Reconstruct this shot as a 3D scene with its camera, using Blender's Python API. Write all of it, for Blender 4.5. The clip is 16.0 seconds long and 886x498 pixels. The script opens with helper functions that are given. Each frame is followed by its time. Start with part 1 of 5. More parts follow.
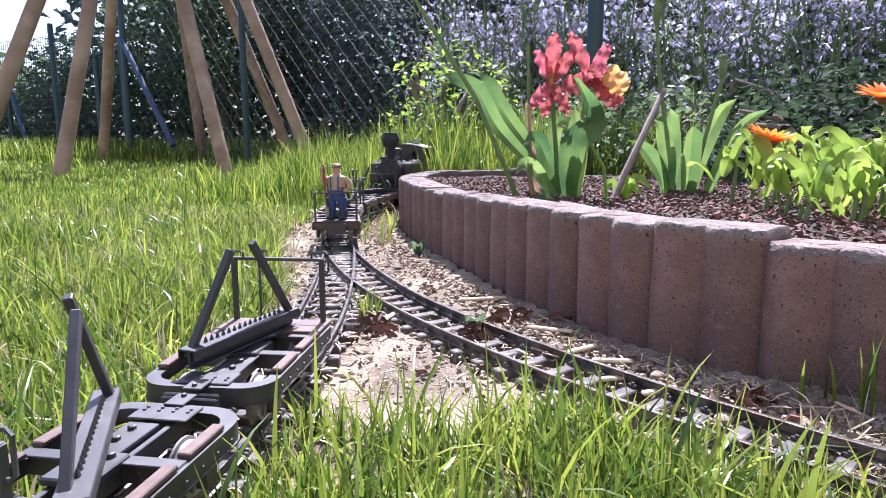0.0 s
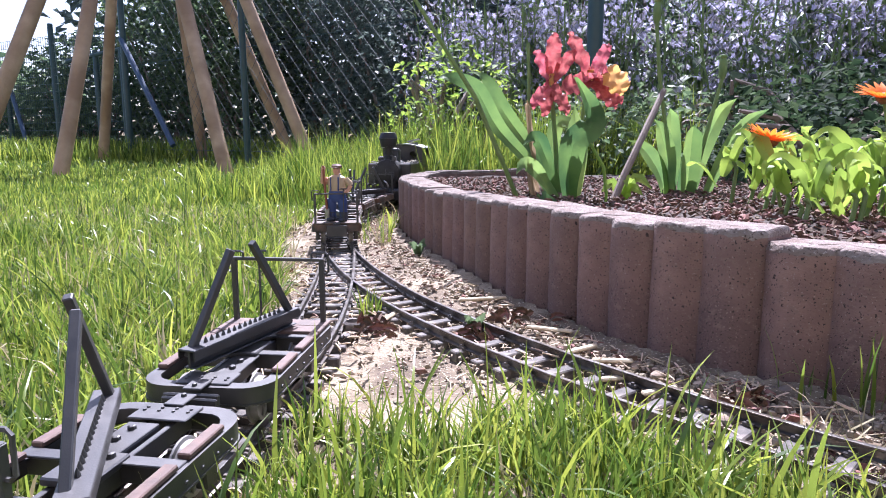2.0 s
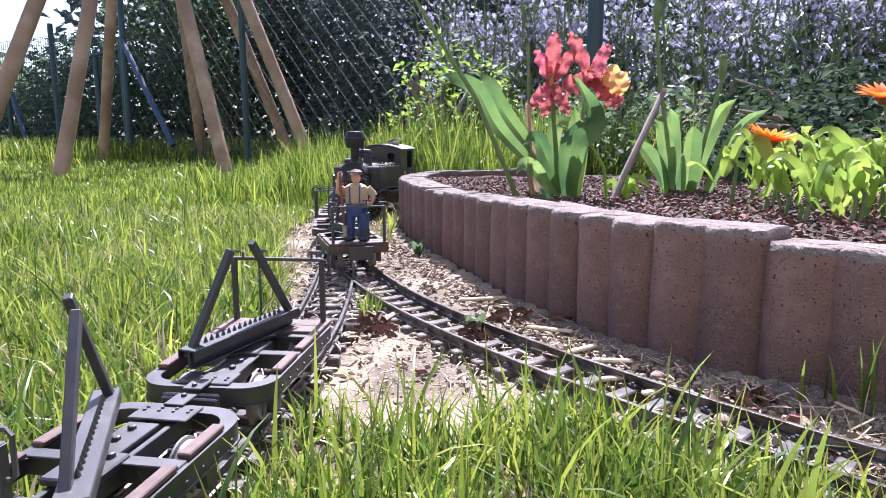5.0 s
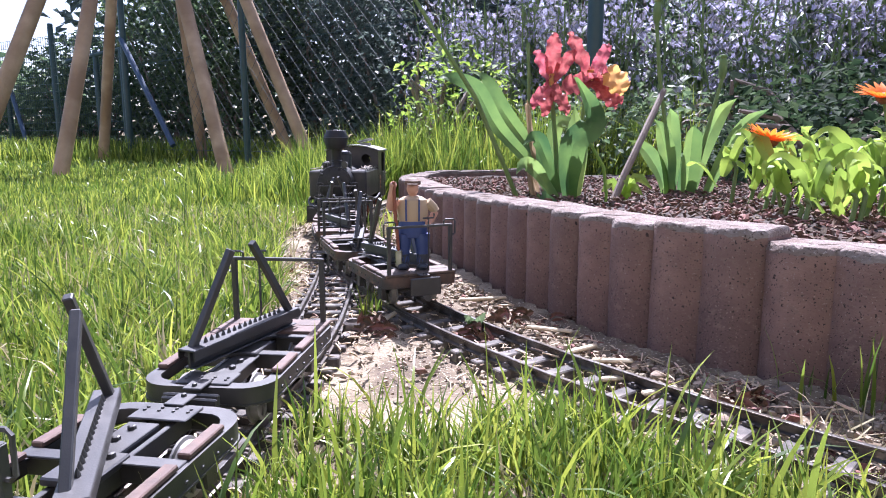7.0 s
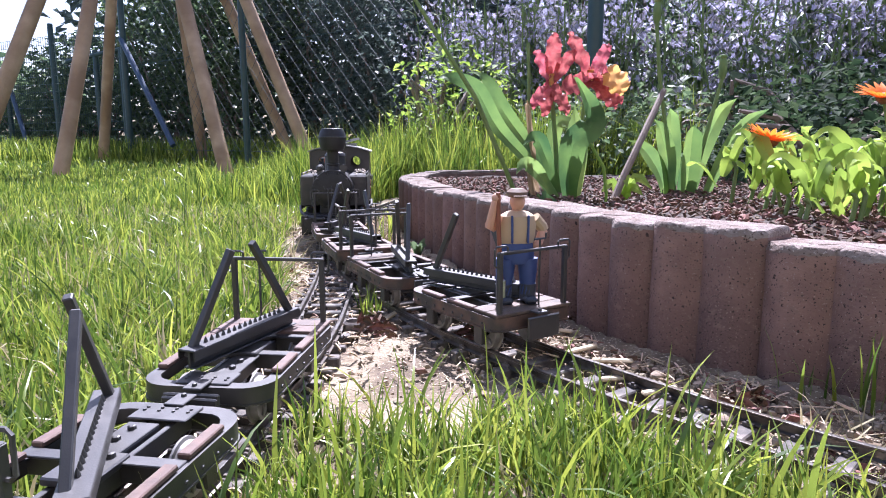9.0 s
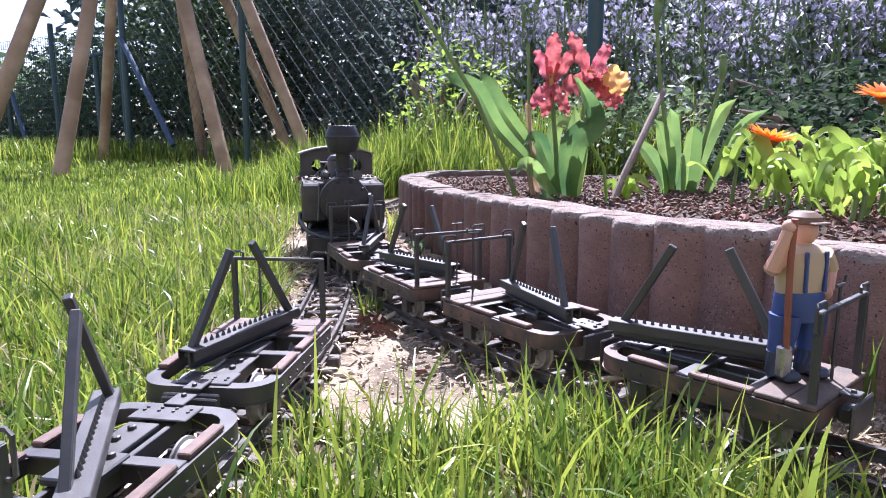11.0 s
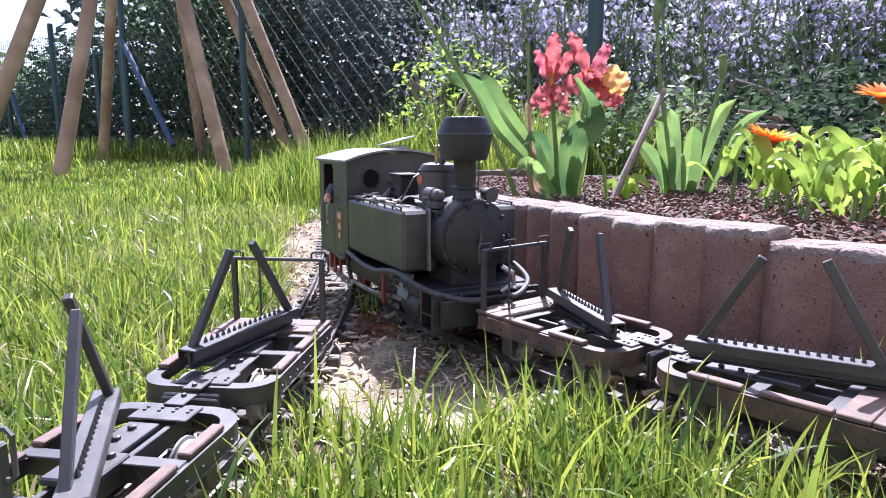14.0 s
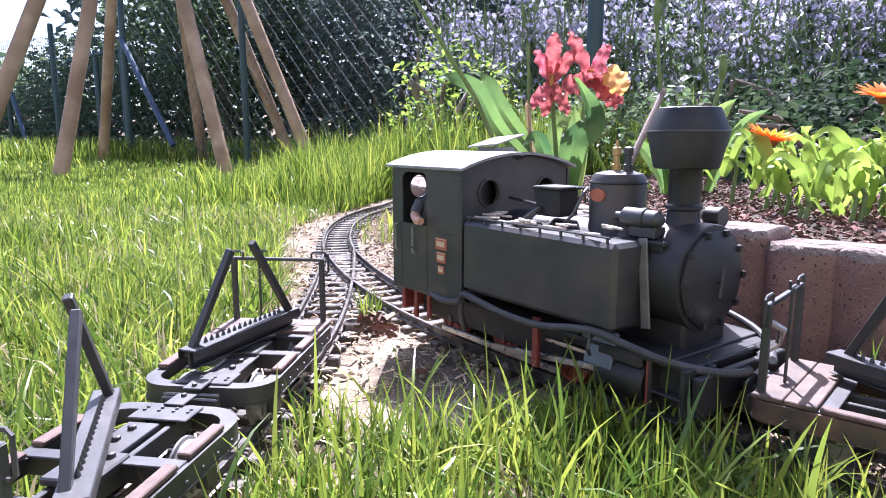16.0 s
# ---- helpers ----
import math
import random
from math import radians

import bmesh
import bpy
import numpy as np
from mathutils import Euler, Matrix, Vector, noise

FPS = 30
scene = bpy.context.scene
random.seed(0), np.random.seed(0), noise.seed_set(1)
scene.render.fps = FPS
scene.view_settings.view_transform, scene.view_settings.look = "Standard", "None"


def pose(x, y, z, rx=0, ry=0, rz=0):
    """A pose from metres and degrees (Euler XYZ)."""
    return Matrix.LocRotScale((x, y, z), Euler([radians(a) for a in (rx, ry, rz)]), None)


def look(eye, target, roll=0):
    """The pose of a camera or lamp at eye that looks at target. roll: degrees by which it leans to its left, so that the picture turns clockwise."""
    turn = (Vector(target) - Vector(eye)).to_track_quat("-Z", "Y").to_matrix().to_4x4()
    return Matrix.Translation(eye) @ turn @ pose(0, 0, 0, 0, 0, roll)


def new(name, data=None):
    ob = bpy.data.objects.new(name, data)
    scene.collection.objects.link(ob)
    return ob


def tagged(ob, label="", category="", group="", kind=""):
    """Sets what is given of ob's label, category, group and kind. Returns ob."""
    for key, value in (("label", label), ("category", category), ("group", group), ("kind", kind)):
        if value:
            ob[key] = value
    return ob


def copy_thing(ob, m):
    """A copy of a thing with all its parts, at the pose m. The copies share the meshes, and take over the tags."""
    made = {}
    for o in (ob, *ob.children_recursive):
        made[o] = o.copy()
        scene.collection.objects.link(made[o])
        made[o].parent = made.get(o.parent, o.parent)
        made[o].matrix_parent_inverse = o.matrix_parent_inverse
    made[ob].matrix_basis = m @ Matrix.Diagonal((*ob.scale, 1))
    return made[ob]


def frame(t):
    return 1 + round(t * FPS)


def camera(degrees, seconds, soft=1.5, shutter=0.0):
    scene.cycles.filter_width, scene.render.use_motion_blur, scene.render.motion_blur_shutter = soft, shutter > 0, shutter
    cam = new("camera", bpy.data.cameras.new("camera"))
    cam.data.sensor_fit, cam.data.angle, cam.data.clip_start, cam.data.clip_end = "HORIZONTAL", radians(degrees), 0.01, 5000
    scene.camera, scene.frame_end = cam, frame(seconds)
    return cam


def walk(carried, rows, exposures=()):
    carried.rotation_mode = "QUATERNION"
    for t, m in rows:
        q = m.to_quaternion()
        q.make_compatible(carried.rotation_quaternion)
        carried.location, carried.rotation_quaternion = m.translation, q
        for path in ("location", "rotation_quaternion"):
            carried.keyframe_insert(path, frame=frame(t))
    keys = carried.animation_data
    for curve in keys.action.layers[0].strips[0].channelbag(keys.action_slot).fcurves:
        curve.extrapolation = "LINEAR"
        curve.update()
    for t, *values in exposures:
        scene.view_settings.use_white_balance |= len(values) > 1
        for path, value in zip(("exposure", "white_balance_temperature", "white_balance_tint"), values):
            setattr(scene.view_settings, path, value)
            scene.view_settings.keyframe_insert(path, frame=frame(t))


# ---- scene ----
# ---------------------------------------------------------------- camera
EYE = (0.0, 0.0, 0.17)
cam = camera(68, 16.0, soft=1.0)
walk(cam, [(0.0, look(EYE, (0, 1, 0.17 - math.tan(radians(9.4))))), (16.0, look(EYE, (0, 1, 0.17 - math.tan(radians(9.4)))))],
     exposures=[(0.0, 1.48, 5560, 25), (9.0, 1.48, 5560, 25), (12.5, 1.59, 5560, 25), (14.5, 1.72, 5560, 25), (16.0, 1.81, 5560, 25)])

# ---------------------------------------------------------------- light
SUN_ELEVATION, SUN_AZIMUTH = 54.0, 4.0          # degrees; azimuth from +y towards +x
world = bpy.data.worlds.new("world")
scene.world = world
world.use_nodes = True
wn = world.node_tree
sky = wn.nodes.new("ShaderNodeTexSky")
sky.sky_type, sky.sun_disc = "NISHITA", False
sky.sun_elevation, sky.sun_rotation = radians(SUN_ELEVATION), radians(SUN_AZIMUTH)
sky.air_density, sky.dust_density = 1.0, 2.5
wn.nodes["Background"].inputs["Strength"].default_value = 0.09
wn.links.new(sky.outputs[0], wn.nodes["Background"].inputs["Color"])
sun_data = bpy.data.lights.new("sun", "SUN")
sun_data.energy, sun_data.angle, sun_data.color = 5.0, radians(0.6), (1.0, 0.965, 0.91)
sun = new("sun", sun_data)
_e, _a = radians(SUN_ELEVATION), radians(SUN_AZIMUTH)
SUN_DIR = Vector((math.sin(_a) * math.cos(_e), math.cos(_a) * math.cos(_e), math.sin(_e)))
sun.matrix_world = look(SUN_DIR * 20, (0, 0, 0))


# ---------------------------------------------------------------- materials
def material(name, c1, c2, rough=0.6, metal=0.0, scale=60.0, bump=0.2, fine=400.0, stain=None, stain_scale=12.0,
             stain_amount=0.5, spread=0.0, vary="", translucent=0.0, spec=0.5, specks=()):
    """Two colours mixed by coarse noise, a stain by a larger noise, fine bump; vary: 'object' or 'island' brightness."""
    m = bpy.data.materials.new(name)
    m.use_nodes = True
    nt = m.node_tree
    N, L = nt.nodes, nt.links
    p = N["Principled BSDF"]
    tc = N.new("ShaderNodeTexCoord")

    def noise_tex(s, detail=6.0):
        n = N.new("ShaderNodeTexNoise")
        n.inputs["Scale"].default_value, n.inputs["Detail"].default_value = s, detail
        L.new(tc.outputs["Object"], n.inputs["Vector"])
        return n

    def mix(fac, a, b):
        x = N.new("ShaderNodeMix")
        x.data_type = "RGBA"
        L.new(fac, x.inputs[0])
        for sock, val in ((x.inputs[6], a), (x.inputs[7], b)):
            if isinstance(val, tuple):
                sock.default_value = (*val, 1)
            else:
                L.new(val, sock)
        return x.outputs[2]

    def ramp(fac, lo, hi):
        r = N.new("ShaderNodeMapRange")
        r.inputs[1].default_value, r.inputs[2].default_value = lo, hi
        L.new(fac, r.inputs[0])
        return r.outputs[0]

    coarse = noise_tex(scale)
    col = mix(ramp(coarse.outputs[0], 0.32, 0.68), c1, c2)
    if stain:
        st = noise_tex(stain_scale, 8.0)
        half = 0.5 - stain_amount * 0.3
        col = mix(ramp(st.outputs[0], half + 0.02, half + 0.25), col, stain)
    for colour, size, lo, hi in specks:
        col = mix(ramp(noise_tex(size, 2.0).outputs[0], lo, hi), col, colour)
    if vary:
        if vary == "object":
            src = N.new("ShaderNodeObjectInfo").outputs["Random"]
        else:
            src = N.new("ShaderNodeNewGeometry").outputs["Random Per Island"]
        h = N.new("ShaderNodeHueSaturation")
        L.new(ramp_to(N, L, src, 1 - spread, 1 + spread), h.inputs["Value"])
        L.new(ramp_to(N, L, src, 0.5 + spread * 0.06, 0.5 - spread * 0.06), h.inputs["Hue"])
        L.new(col, h.inputs["Color"])
        col = h.outputs["Color"]
    L.new(col, p.inputs["Base Color"])
    p.inputs["Roughness"].default_value, p.inputs["Metallic"].default_value = rough, metal
    p.inputs["Specular IOR Level"].default_value = spec
    if bump:
        b = N.new("ShaderNodeBump")
        b.inputs["Strength"].default_value, b.inputs["Distance"].default_value = bump, 0.6 / fine
        L.new(noise_tex(fine).outputs[0], b.inputs["Height"])
        L.new(b.outputs[0], p.inputs["Normal"])
        L.new(ramp_to(N, L, coarse.outputs[0], rough - 0.12, min(1, rough + 0.12)), p.inputs["Roughness"])
    if translucent:
        t = N.new("ShaderNodeBsdfTranslucent")
        L.new(col, t.inputs["Color"])
        g = N.new("ShaderNodeMixShader")
        g.inputs[0].default_value = translucent
        L.new(p.outputs[0], g.inputs[1])
        L.new(t.outputs[0], g.inputs[2])
        L.new(g.outputs[0], N["Material Output"].inputs["Surface"])
    return m


def ramp_to(N, L, src, lo, hi):
    r = N.new("ShaderNodeMapRange")
    r.inputs[3].default_value, r.inputs[4].default_value = lo, hi
    L.new(src, r.inputs[0])
    return r.outputs[0]


IRON = material("blackened_iron", (0.020, 0.0185, 0.0175), (0.040, 0.0365, 0.034), 0.50, 0.0, 90, 0.15, 900, stain=(0.018, 0.0165, 0.016), stain_scale=55, stain_amount=0.4, spec=0.9)
IRON_BROWN = material("rusty_iron", (0.085, 0.046, 0.030), (0.150, 0.082, 0.052), 0.56, 0.0, 120, 0.2, 900, stain=(0.04, 0.031, 0.026), stain_scale=45, spec=0.6)
PLANK = material("weathered_planks", (0.125, 0.076, 0.054), (0.19, 0.122, 0.09), 0.65, 0.0, 160, 0.3, 700, stain=(0.085, 0.06, 0.047), stain_scale=60, spread=0.2, vary="object")
STRIP = material("brown_wood_strip", (0.085, 0.05, 0.038), (0.14, 0.085, 0.065), 0.6, 0.0, 200, 0.2, 800)
WHEEL = material("worn_wheel_steel", (0.20, 0.19, 0.175), (0.30, 0.285, 0.265), 0.45, 0.25, 150, 0.1, 900)
RAIL = material("tarnished_rail", (0.13, 0.125, 0.12), (0.21, 0.20, 0.19), 0.36, 0.8, 120, 0.2, 700, stain=(0.09, 0.075, 0.062), stain_scale=50)
SLEEPER = material("dark_sleeper", (0.045, 0.038, 0.034), (0.085, 0.075, 0.066), 0.75, 0.0, 180, 0.4, 700, stain=(0.20, 0.17, 0.14), stain_scale=70, stain_amount=0.3, spread=0.25, vary="object")
SAND = material("sandy_soil", (0.25, 0.195, 0.125), (0.39, 0.32, 0.215), 0.95, 0.0, 45, 0.8, 260, stain=(0.13, 0.095, 0.06), stain_scale=14, stain_amount=0.6, specks=(((0.10, 0.07, 0.05), 330, .59, .67), ((0.55, 0.48, 0.36), 420, .62, .70)))
TURF = material("turf_soil", (0.03, 0.036, 0.014), (0.055, 0.06, 0.024), 0.95, 0.0, 9, 0.8, 120, stain=(0.045, 0.06, 0.02), stain_scale=3)
MULCH = material("bark_mulch_soil", (0.026, 0.016, 0.012), (0.06, 0.037, 0.026), 0.9, 0.0, 60, 0.9, 160)
BARK = material("bark_chip", (0.085, 0.044, 0.028), (0.195, 0.110, 0.068), 0.8, 0.0, 120, 0.5, 500, spread=0.55, vary="island")
CHIP = material("pale_wood_chip", (0.45, 0.34, 0.22), (0.60, 0.48, 0.33), 0.8, 0.0, 160, 0.3, 600, spread=0.35, vary="island")
CLOD = material("soil_clod", (0.22, 0.175, 0.12), (0.36, 0.295, 0.21), 0.95, 0.0, 120, 0.6, 500, spread=0.35, vary="island")
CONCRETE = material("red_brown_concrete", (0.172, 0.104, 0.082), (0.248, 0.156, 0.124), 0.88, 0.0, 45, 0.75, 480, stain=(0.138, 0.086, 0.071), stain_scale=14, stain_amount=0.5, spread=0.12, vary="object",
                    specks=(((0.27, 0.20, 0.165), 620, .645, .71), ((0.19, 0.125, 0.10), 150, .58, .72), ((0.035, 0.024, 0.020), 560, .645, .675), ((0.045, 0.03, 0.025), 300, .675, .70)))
# Stone tops: wear specks, plus sunlight put into the colour as paler grey.
WORN_LIT_TOP = material("weathered_grey_concrete", (0.18, 0.148, 0.128), (0.27, 0.235, 0.205), 0.95, 0.0, 110, 1.0, 330, stain=(0.15, 0.11, 0.09), stain_scale=40, stain_amount=0.45, spread=0.12, vary="object", spec=0.2,
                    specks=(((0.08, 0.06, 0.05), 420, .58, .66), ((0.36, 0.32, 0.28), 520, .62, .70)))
PAINT = material("dark_grey_paint", (0.029, 0.029, 0.031), (0.045, 0.044, 0.046), 0.42, 0.0, 40, 0.08, 900, stain=(0.068, 0.059, 0.052), stain_scale=22, stain_amount=0.25, spec=0.45)
BLACK = material("soot_black_paint", (0.012, 0.0115, 0.012), (0.022, 0.021, 0.021), 0.5, 0.0, 60, 0.1, 900, stain=(0.04, 0.036, 0.034), stain_scale=30, stain_amount=0.15, spec=0.4)
DUSTY = material("dusty_grey_metal", (0.13, 0.125, 0.115), (0.20, 0.19, 0.175), 0.5, 0.2, 120, 0.1, 900)
# Cylinder cover: the sky's reflection is put into the blue-grey base colour.
COVER = material("smooth_blue_grey_paint", (0.085, 0.10, 0.13), (0.11, 0.13, 0.165), 0.32, 0.0, 60, 0.05, 900)
# Cab roof and hatch: their sunlight is painted in as a paler grey.
ROOF = material("pale_dusty_roof", (0.20, 0.20, 0.195), (0.29, 0.285, 0.275), 0.5, 0.0, 60, 0.1, 700)
RED = material("dull_red_paint", (0.16, 0.028, 0.022), (0.22, 0.045, 0.032), 0.5, 0.0, 90, 0.1, 900)
PLATE = material("red_bronze_plate", (0.36, 0.10, 0.055), (0.45, 0.15, 0.08), 0.45, 0.2, 200, 0.1, 900)
LETTER = material("pale_raised_lettering", (0.55, 0.42, 0.28), (0.6, 0.48, 0.32), 0.5, 0.3, 200, 0)
BRASS = material("tarnished_brass", (0.38, 0.25, 0.11), (0.5, 0.34, 0.16), 0.35, 0.9, 200, 0.1, 900)
HOSE = material("dusty_rubber_hose", (0.03, 0.03, 0.031), (0.06, 0.06, 0.06), 0.6, 0.0, 90, 0.15, 800)
STEEL = material("bare_steel", (0.35, 0.34, 0.33), (0.5, 0.49, 0.47), 0.3, 0.9, 150, 0.05, 900)
COAL = material("pale_tools_and_wood", (0.45, 0.38, 0.30), (0.62, 0.55, 0.46), 0.7, 0.0, 150, 0.2, 700, spread=0.4, vary="island")
POLE = material("round_timber", (0.40, 0.265, 0.155), (0.52, 0.365, 0.23), 0.65, 0.0, 14, 0.35, 70, stain=(0.29, 0.18, 0.10), stain_scale=5)
GREEN_METAL = material("green_coated_steel", (0.02, 0.05, 0.05), (0.032, 0.07, 0.068), 0.45, 0.0, 20, 0.05, 200)
BLUE_METAL = material("blue_coated_steel", (0.03, 0.06, 0.115), (0.045, 0.08, 0.14), 0.45, 0.0, 20, 0.05, 200)
WIRE = material("dull_wire", (0.08, 0.095, 0.095), (0.13, 0.145, 0.145), 0.55, 0.15, 60, 0)


def leafy(name, c1, c2, spread=0.35, translucent=0.5, rough=0.5, scale=30.0, spec=0.4):
    return material(name, c1, c2, rough, 0.0, scale, 0.0, 300, spread=spread, vary="island", translucent=translucent, spec=spec)


GRASS = leafy("grass_blades", (0.115, 0.185, 0.020), (0.255, 0.33, 0.058), 0.65, 0.5, 0.32, 8.0, 0.55)
STRAW = leafy("dry_grass", (0.34, 0.29, 0.16), (0.44, 0.38, 0.22), 0.3, 0.3, 0.7)
HEDGE = leafy("hedge_leaves", (0.085, 0.135, 0.07), (0.15, 0.21, 0.10), 0.5, 0.6)
DARK_LEAF = leafy("shrub_leaves", (0.10, 0.132, 0.118), (0.165, 0.205, 0.17), 0.45, 0.62)
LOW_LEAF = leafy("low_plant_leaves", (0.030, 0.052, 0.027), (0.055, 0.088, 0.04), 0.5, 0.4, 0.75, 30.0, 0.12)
BORAGE_LEAF = leafy("hairy_herb_leaves", (0.09, 0.14, 0.07), (0.15, 0.21, 0.105), 0.4, 0.5)
PETAL_BLUE = leafy("lilac_petals", (0.34, 0.325, 0.48), (0.48, 0.455, 0.60), 0.3, 0.5)
TULIP_LEAF = leafy("tulip_leaf", (0.085, 0.165, 0.06), (0.26, 0.38, 0.10), 0.3, 0.58, 0.4, 14)
PETAL_RED = leafy("coral_red_petals", (0.36, 0.065, 0.075), (0.56, 0.18, 0.165), 0.25, 0.45, 0.55, 110)
PETAL_YELLOW = leafy("yellow_petal_base", (0.75, 0.42, 0.10), (0.8, 0.5, 0.2), 0.2, 0.5)
PETAL_ORANGE = leafy("orange_petals", (0.80, 0.20, 0.015), (0.88, 0.30, 0.03), 0.2, 0.5)
MARI_LEAF = leafy("bright_soft_leaves", (0.20, 0.32, 0.045), (0.33, 0.45, 0.085), 0.3, 0.55, 0.45, 15)
STEM = leafy("green_stem", (0.16, 0.24, 0.08), (0.22, 0.30, 0.12), 0.1, 0.3, 0.5)
DEAD = leafy("withered_leaf", (0.32, 0.22, 0.13), (0.42, 0.32, 0.2), 0.2, 0.3, 0.7)
# coat of the added, unseen wall behind the camera
BOUNCE_WALL = material("grey_house_plaster", (0.26, 0.24, 0.21), (0.32, 0.30, 0.26), 0.9, 0.0, 3, 0.3, 60)
TWIG = material("grey_brown_twig", (0.16, 0.12, 0.095), (0.24, 0.19, 0.155), 0.8, 0.0, 60, 0.4, 300)
SKIN = material("painted_skin", (0.52, 0.28, 0.19), (0.56, 0.31, 0.21), 0.5, 0, 60, 0)
SHIRT = material("painted_sand_shirt", (0.42, 0.31, 0.19), (0.46, 0.34, 0.21), 0.6, 0, 60, 0)
BLUE = material("painted_blue_trousers", (0.03, 0.055, 0.17), (0.04, 0.07, 0.21), 0.5, 0, 60, 0)
CAPBROWN = material("painted_brown_cap", (0.13, 0.08, 0.05), (0.16, 0.1, 0.065), 0.6, 0, 60, 0)
BOOT = material("painted_dark_boots", (0.03, 0.035, 0.05), (0.04, 0.045, 0.06), 0.5, 0, 60, 0)
SHAFT = material("reddish_wood_shaft", (0.20, 0.06, 0.03), (0.25, 0.08, 0.045), 0.5, 0, 60, 0)
GREYSHIRT = material("painted_grey_shirt", (0.05, 0.055, 0.065), (0.07, 0.075, 0.085), 0.6, 0, 60, 0)
GLASS_PLATE = material("pale_notice_plate", (0.6, 0.6, 0.58), (0.7, 0.7, 0.68), 0.5, 0, 60, 0)


# ---------------------------------------------------------------- mesh tools
def _box_topology():
    corners = [(a, b, c) for a in (0, 1) for b in (0, 1) for c in (0, 1)]
    idx = {(c, k): i * 3 + k for i, c in enumerate(corners) for k in range(3)}
    faces = []
    for k in range(3):
        a, b = (k + 1) % 3, (k + 2) % 3
        for s in (0, 1):
            ring = []
            for u, v in ((0, 0), (1, 0), (1, 1), (0, 1)):
                c = [0, 0, 0]
                c[k], c[a], c[b] = s, u, v
                ring.append(idx[tuple(c), k])
            faces.append(ring if s else ring[::-1])
        for u in (0, 1):
            for v in (0, 1):
                lo, hi = [0, 0, 0], [0, 0, 0]
                lo[a] = hi[a] = u
                lo[b] = hi[b] = v
                hi[k] = 1
                ring = [idx[tuple(lo), a], idx[tuple(hi), a], idx[tuple(hi), b], idx[tuple(lo), b]]
                faces.append(ring if (u + v) % 2 else ring[::-1])
    for c in corners:
        ring = [idx[c, 0], idx[c, 1], idx[c, 2]]
        faces.append(ring if sum(c) % 2 else ring[::-1])
    return corners, faces


BOX_CORNERS, BOX_FACES = _box_topology()


class Geo:
    """Collects rounded boxes, tubes, turned forms and free faces into one mesh."""

    def __init__(self):
        self.v, self.f, self.mi = [], [], []

    def add(self, verts, faces, m=None, mi=0):
        o = len(self.v)
        self.v += [tuple(m @ Vector(p)) for p in verts] if m else [tuple(p) for p in verts]
        self.f += [tuple(i + o for i in q) for q in faces]
        self.mi += [mi] * len(faces)
        return self

    def box(self, x0, x1, y0, y1, z0, z1, c=0.0006, m=None, mi=0):
        c = min(c, (x1 - x0) * 0.45, (y1 - y0) * 0.45, (z1 - z0) * 0.45)
        lo, hi = (x0, y0, z0), (x1, y1, z1)
        verts = []
        for cr in BOX_CORNERS:
            for k in range(3):
                verts.append([(hi[j] - (c if j != k else 0)) if cr[j] else (lo[j] + (c if j != k else 0)) for j in range(3)])
        return self.add(verts, BOX_FACES, m, mi)

    def bar(self, p, q, w, h, c=0.0005, up=(0, 0, 1), mi=0):
        p, q = Vector(p), Vector(q)
        d = q - p
        x = d.normalized()
        y = Vector(up).cross(x)
        if y.length < 1e-4:
            y = Vector((0, 1, 0))
        y.normalize()
        z = x.cross(y)
        m = Matrix((x, y, z)).transposed().to_4x4()
        m.translation = p
        return self.box(0, d.length, -w / 2, w / 2, -h / 2, h / 2, c, m, mi)

    def tube(self, pts, r, seg=8, mi=0, closed=False):
        pts = [Vector(p) for p in pts]
        n = len(pts)
        radii = r if isinstance(r, (list, tuple)) else [r] * n
        verts, faces = [], []
        ref = Vector((0.13, 0.21, 0.97))
        for i, p in enumerate(pts):
            if closed:
                d = pts[(i + 1) % n] - pts[i - 1]
            else:
                d = pts[min(i + 1, n - 1)] - pts[max(i - 1, 0)]
            d.normalize()
            a = d.cross(ref)
            if a.length < 1e-3:
                a = d.cross(Vector((1, 0, 0)))
            a.normalize()
            b = d.cross(a)
            for k in range(seg):
                t = 2 * math.pi * k / seg
                verts.append(p + (a * math.cos(t) + b * math.sin(t)) * radii[i])
        for i in range(n if closed else n - 1):
            j = (i + 1) % n
            for k in range(seg):
                l = (k + 1) % seg
                faces.append((i * seg + k, i * seg + l, j * seg + l, j * seg + k))
        if not closed:
            faces.append(tuple(range(seg))[::-1])
            faces.append(tuple((n - 1) * seg + k for k in range(seg)))
        return self.add(verts, faces, None, mi)

    def turn(self, profile, seg=24, m=None, mi=0, caps=True):
        """A form turned round z from (radius, height) pairs."""
        verts, faces = [], []
        for r, z in profile:
            for k in range(seg):
                t = 2 * math.pi * k / seg
                verts.append((r * math.cos(t), r * math.sin(t), z))
        for i in range(len(profile) - 1):
            for k in range(seg):
                l = (k + 1) % seg
                faces.append((i * seg + k, i * seg + l, (i + 1) * seg + l, (i + 1) * seg + k))
        if caps and profile[0][0] > 1e-6:
            faces.append(tuple(range(seg))[::-1])
        if caps and profile[-1][0] > 1e-6:
            faces.append(tuple((len(profile) - 1) * seg + k for k in range(seg)))
        return self.add(verts, faces, m, mi)

    def prism(self, outline, z0, z1, m=None, mi=0):
        n = len(outline)
        verts = [(x, y, z0) for x, y in outline] + [(x, y, z1) for x, y in outline]
        faces = [tuple(range(n))[::-1], tuple(range(n, 2 * n))]
        faces += [(i, (i + 1) % n, n + (i + 1) % n, n + i) for i in range(n)]
        return self.add(verts, faces, m, mi)

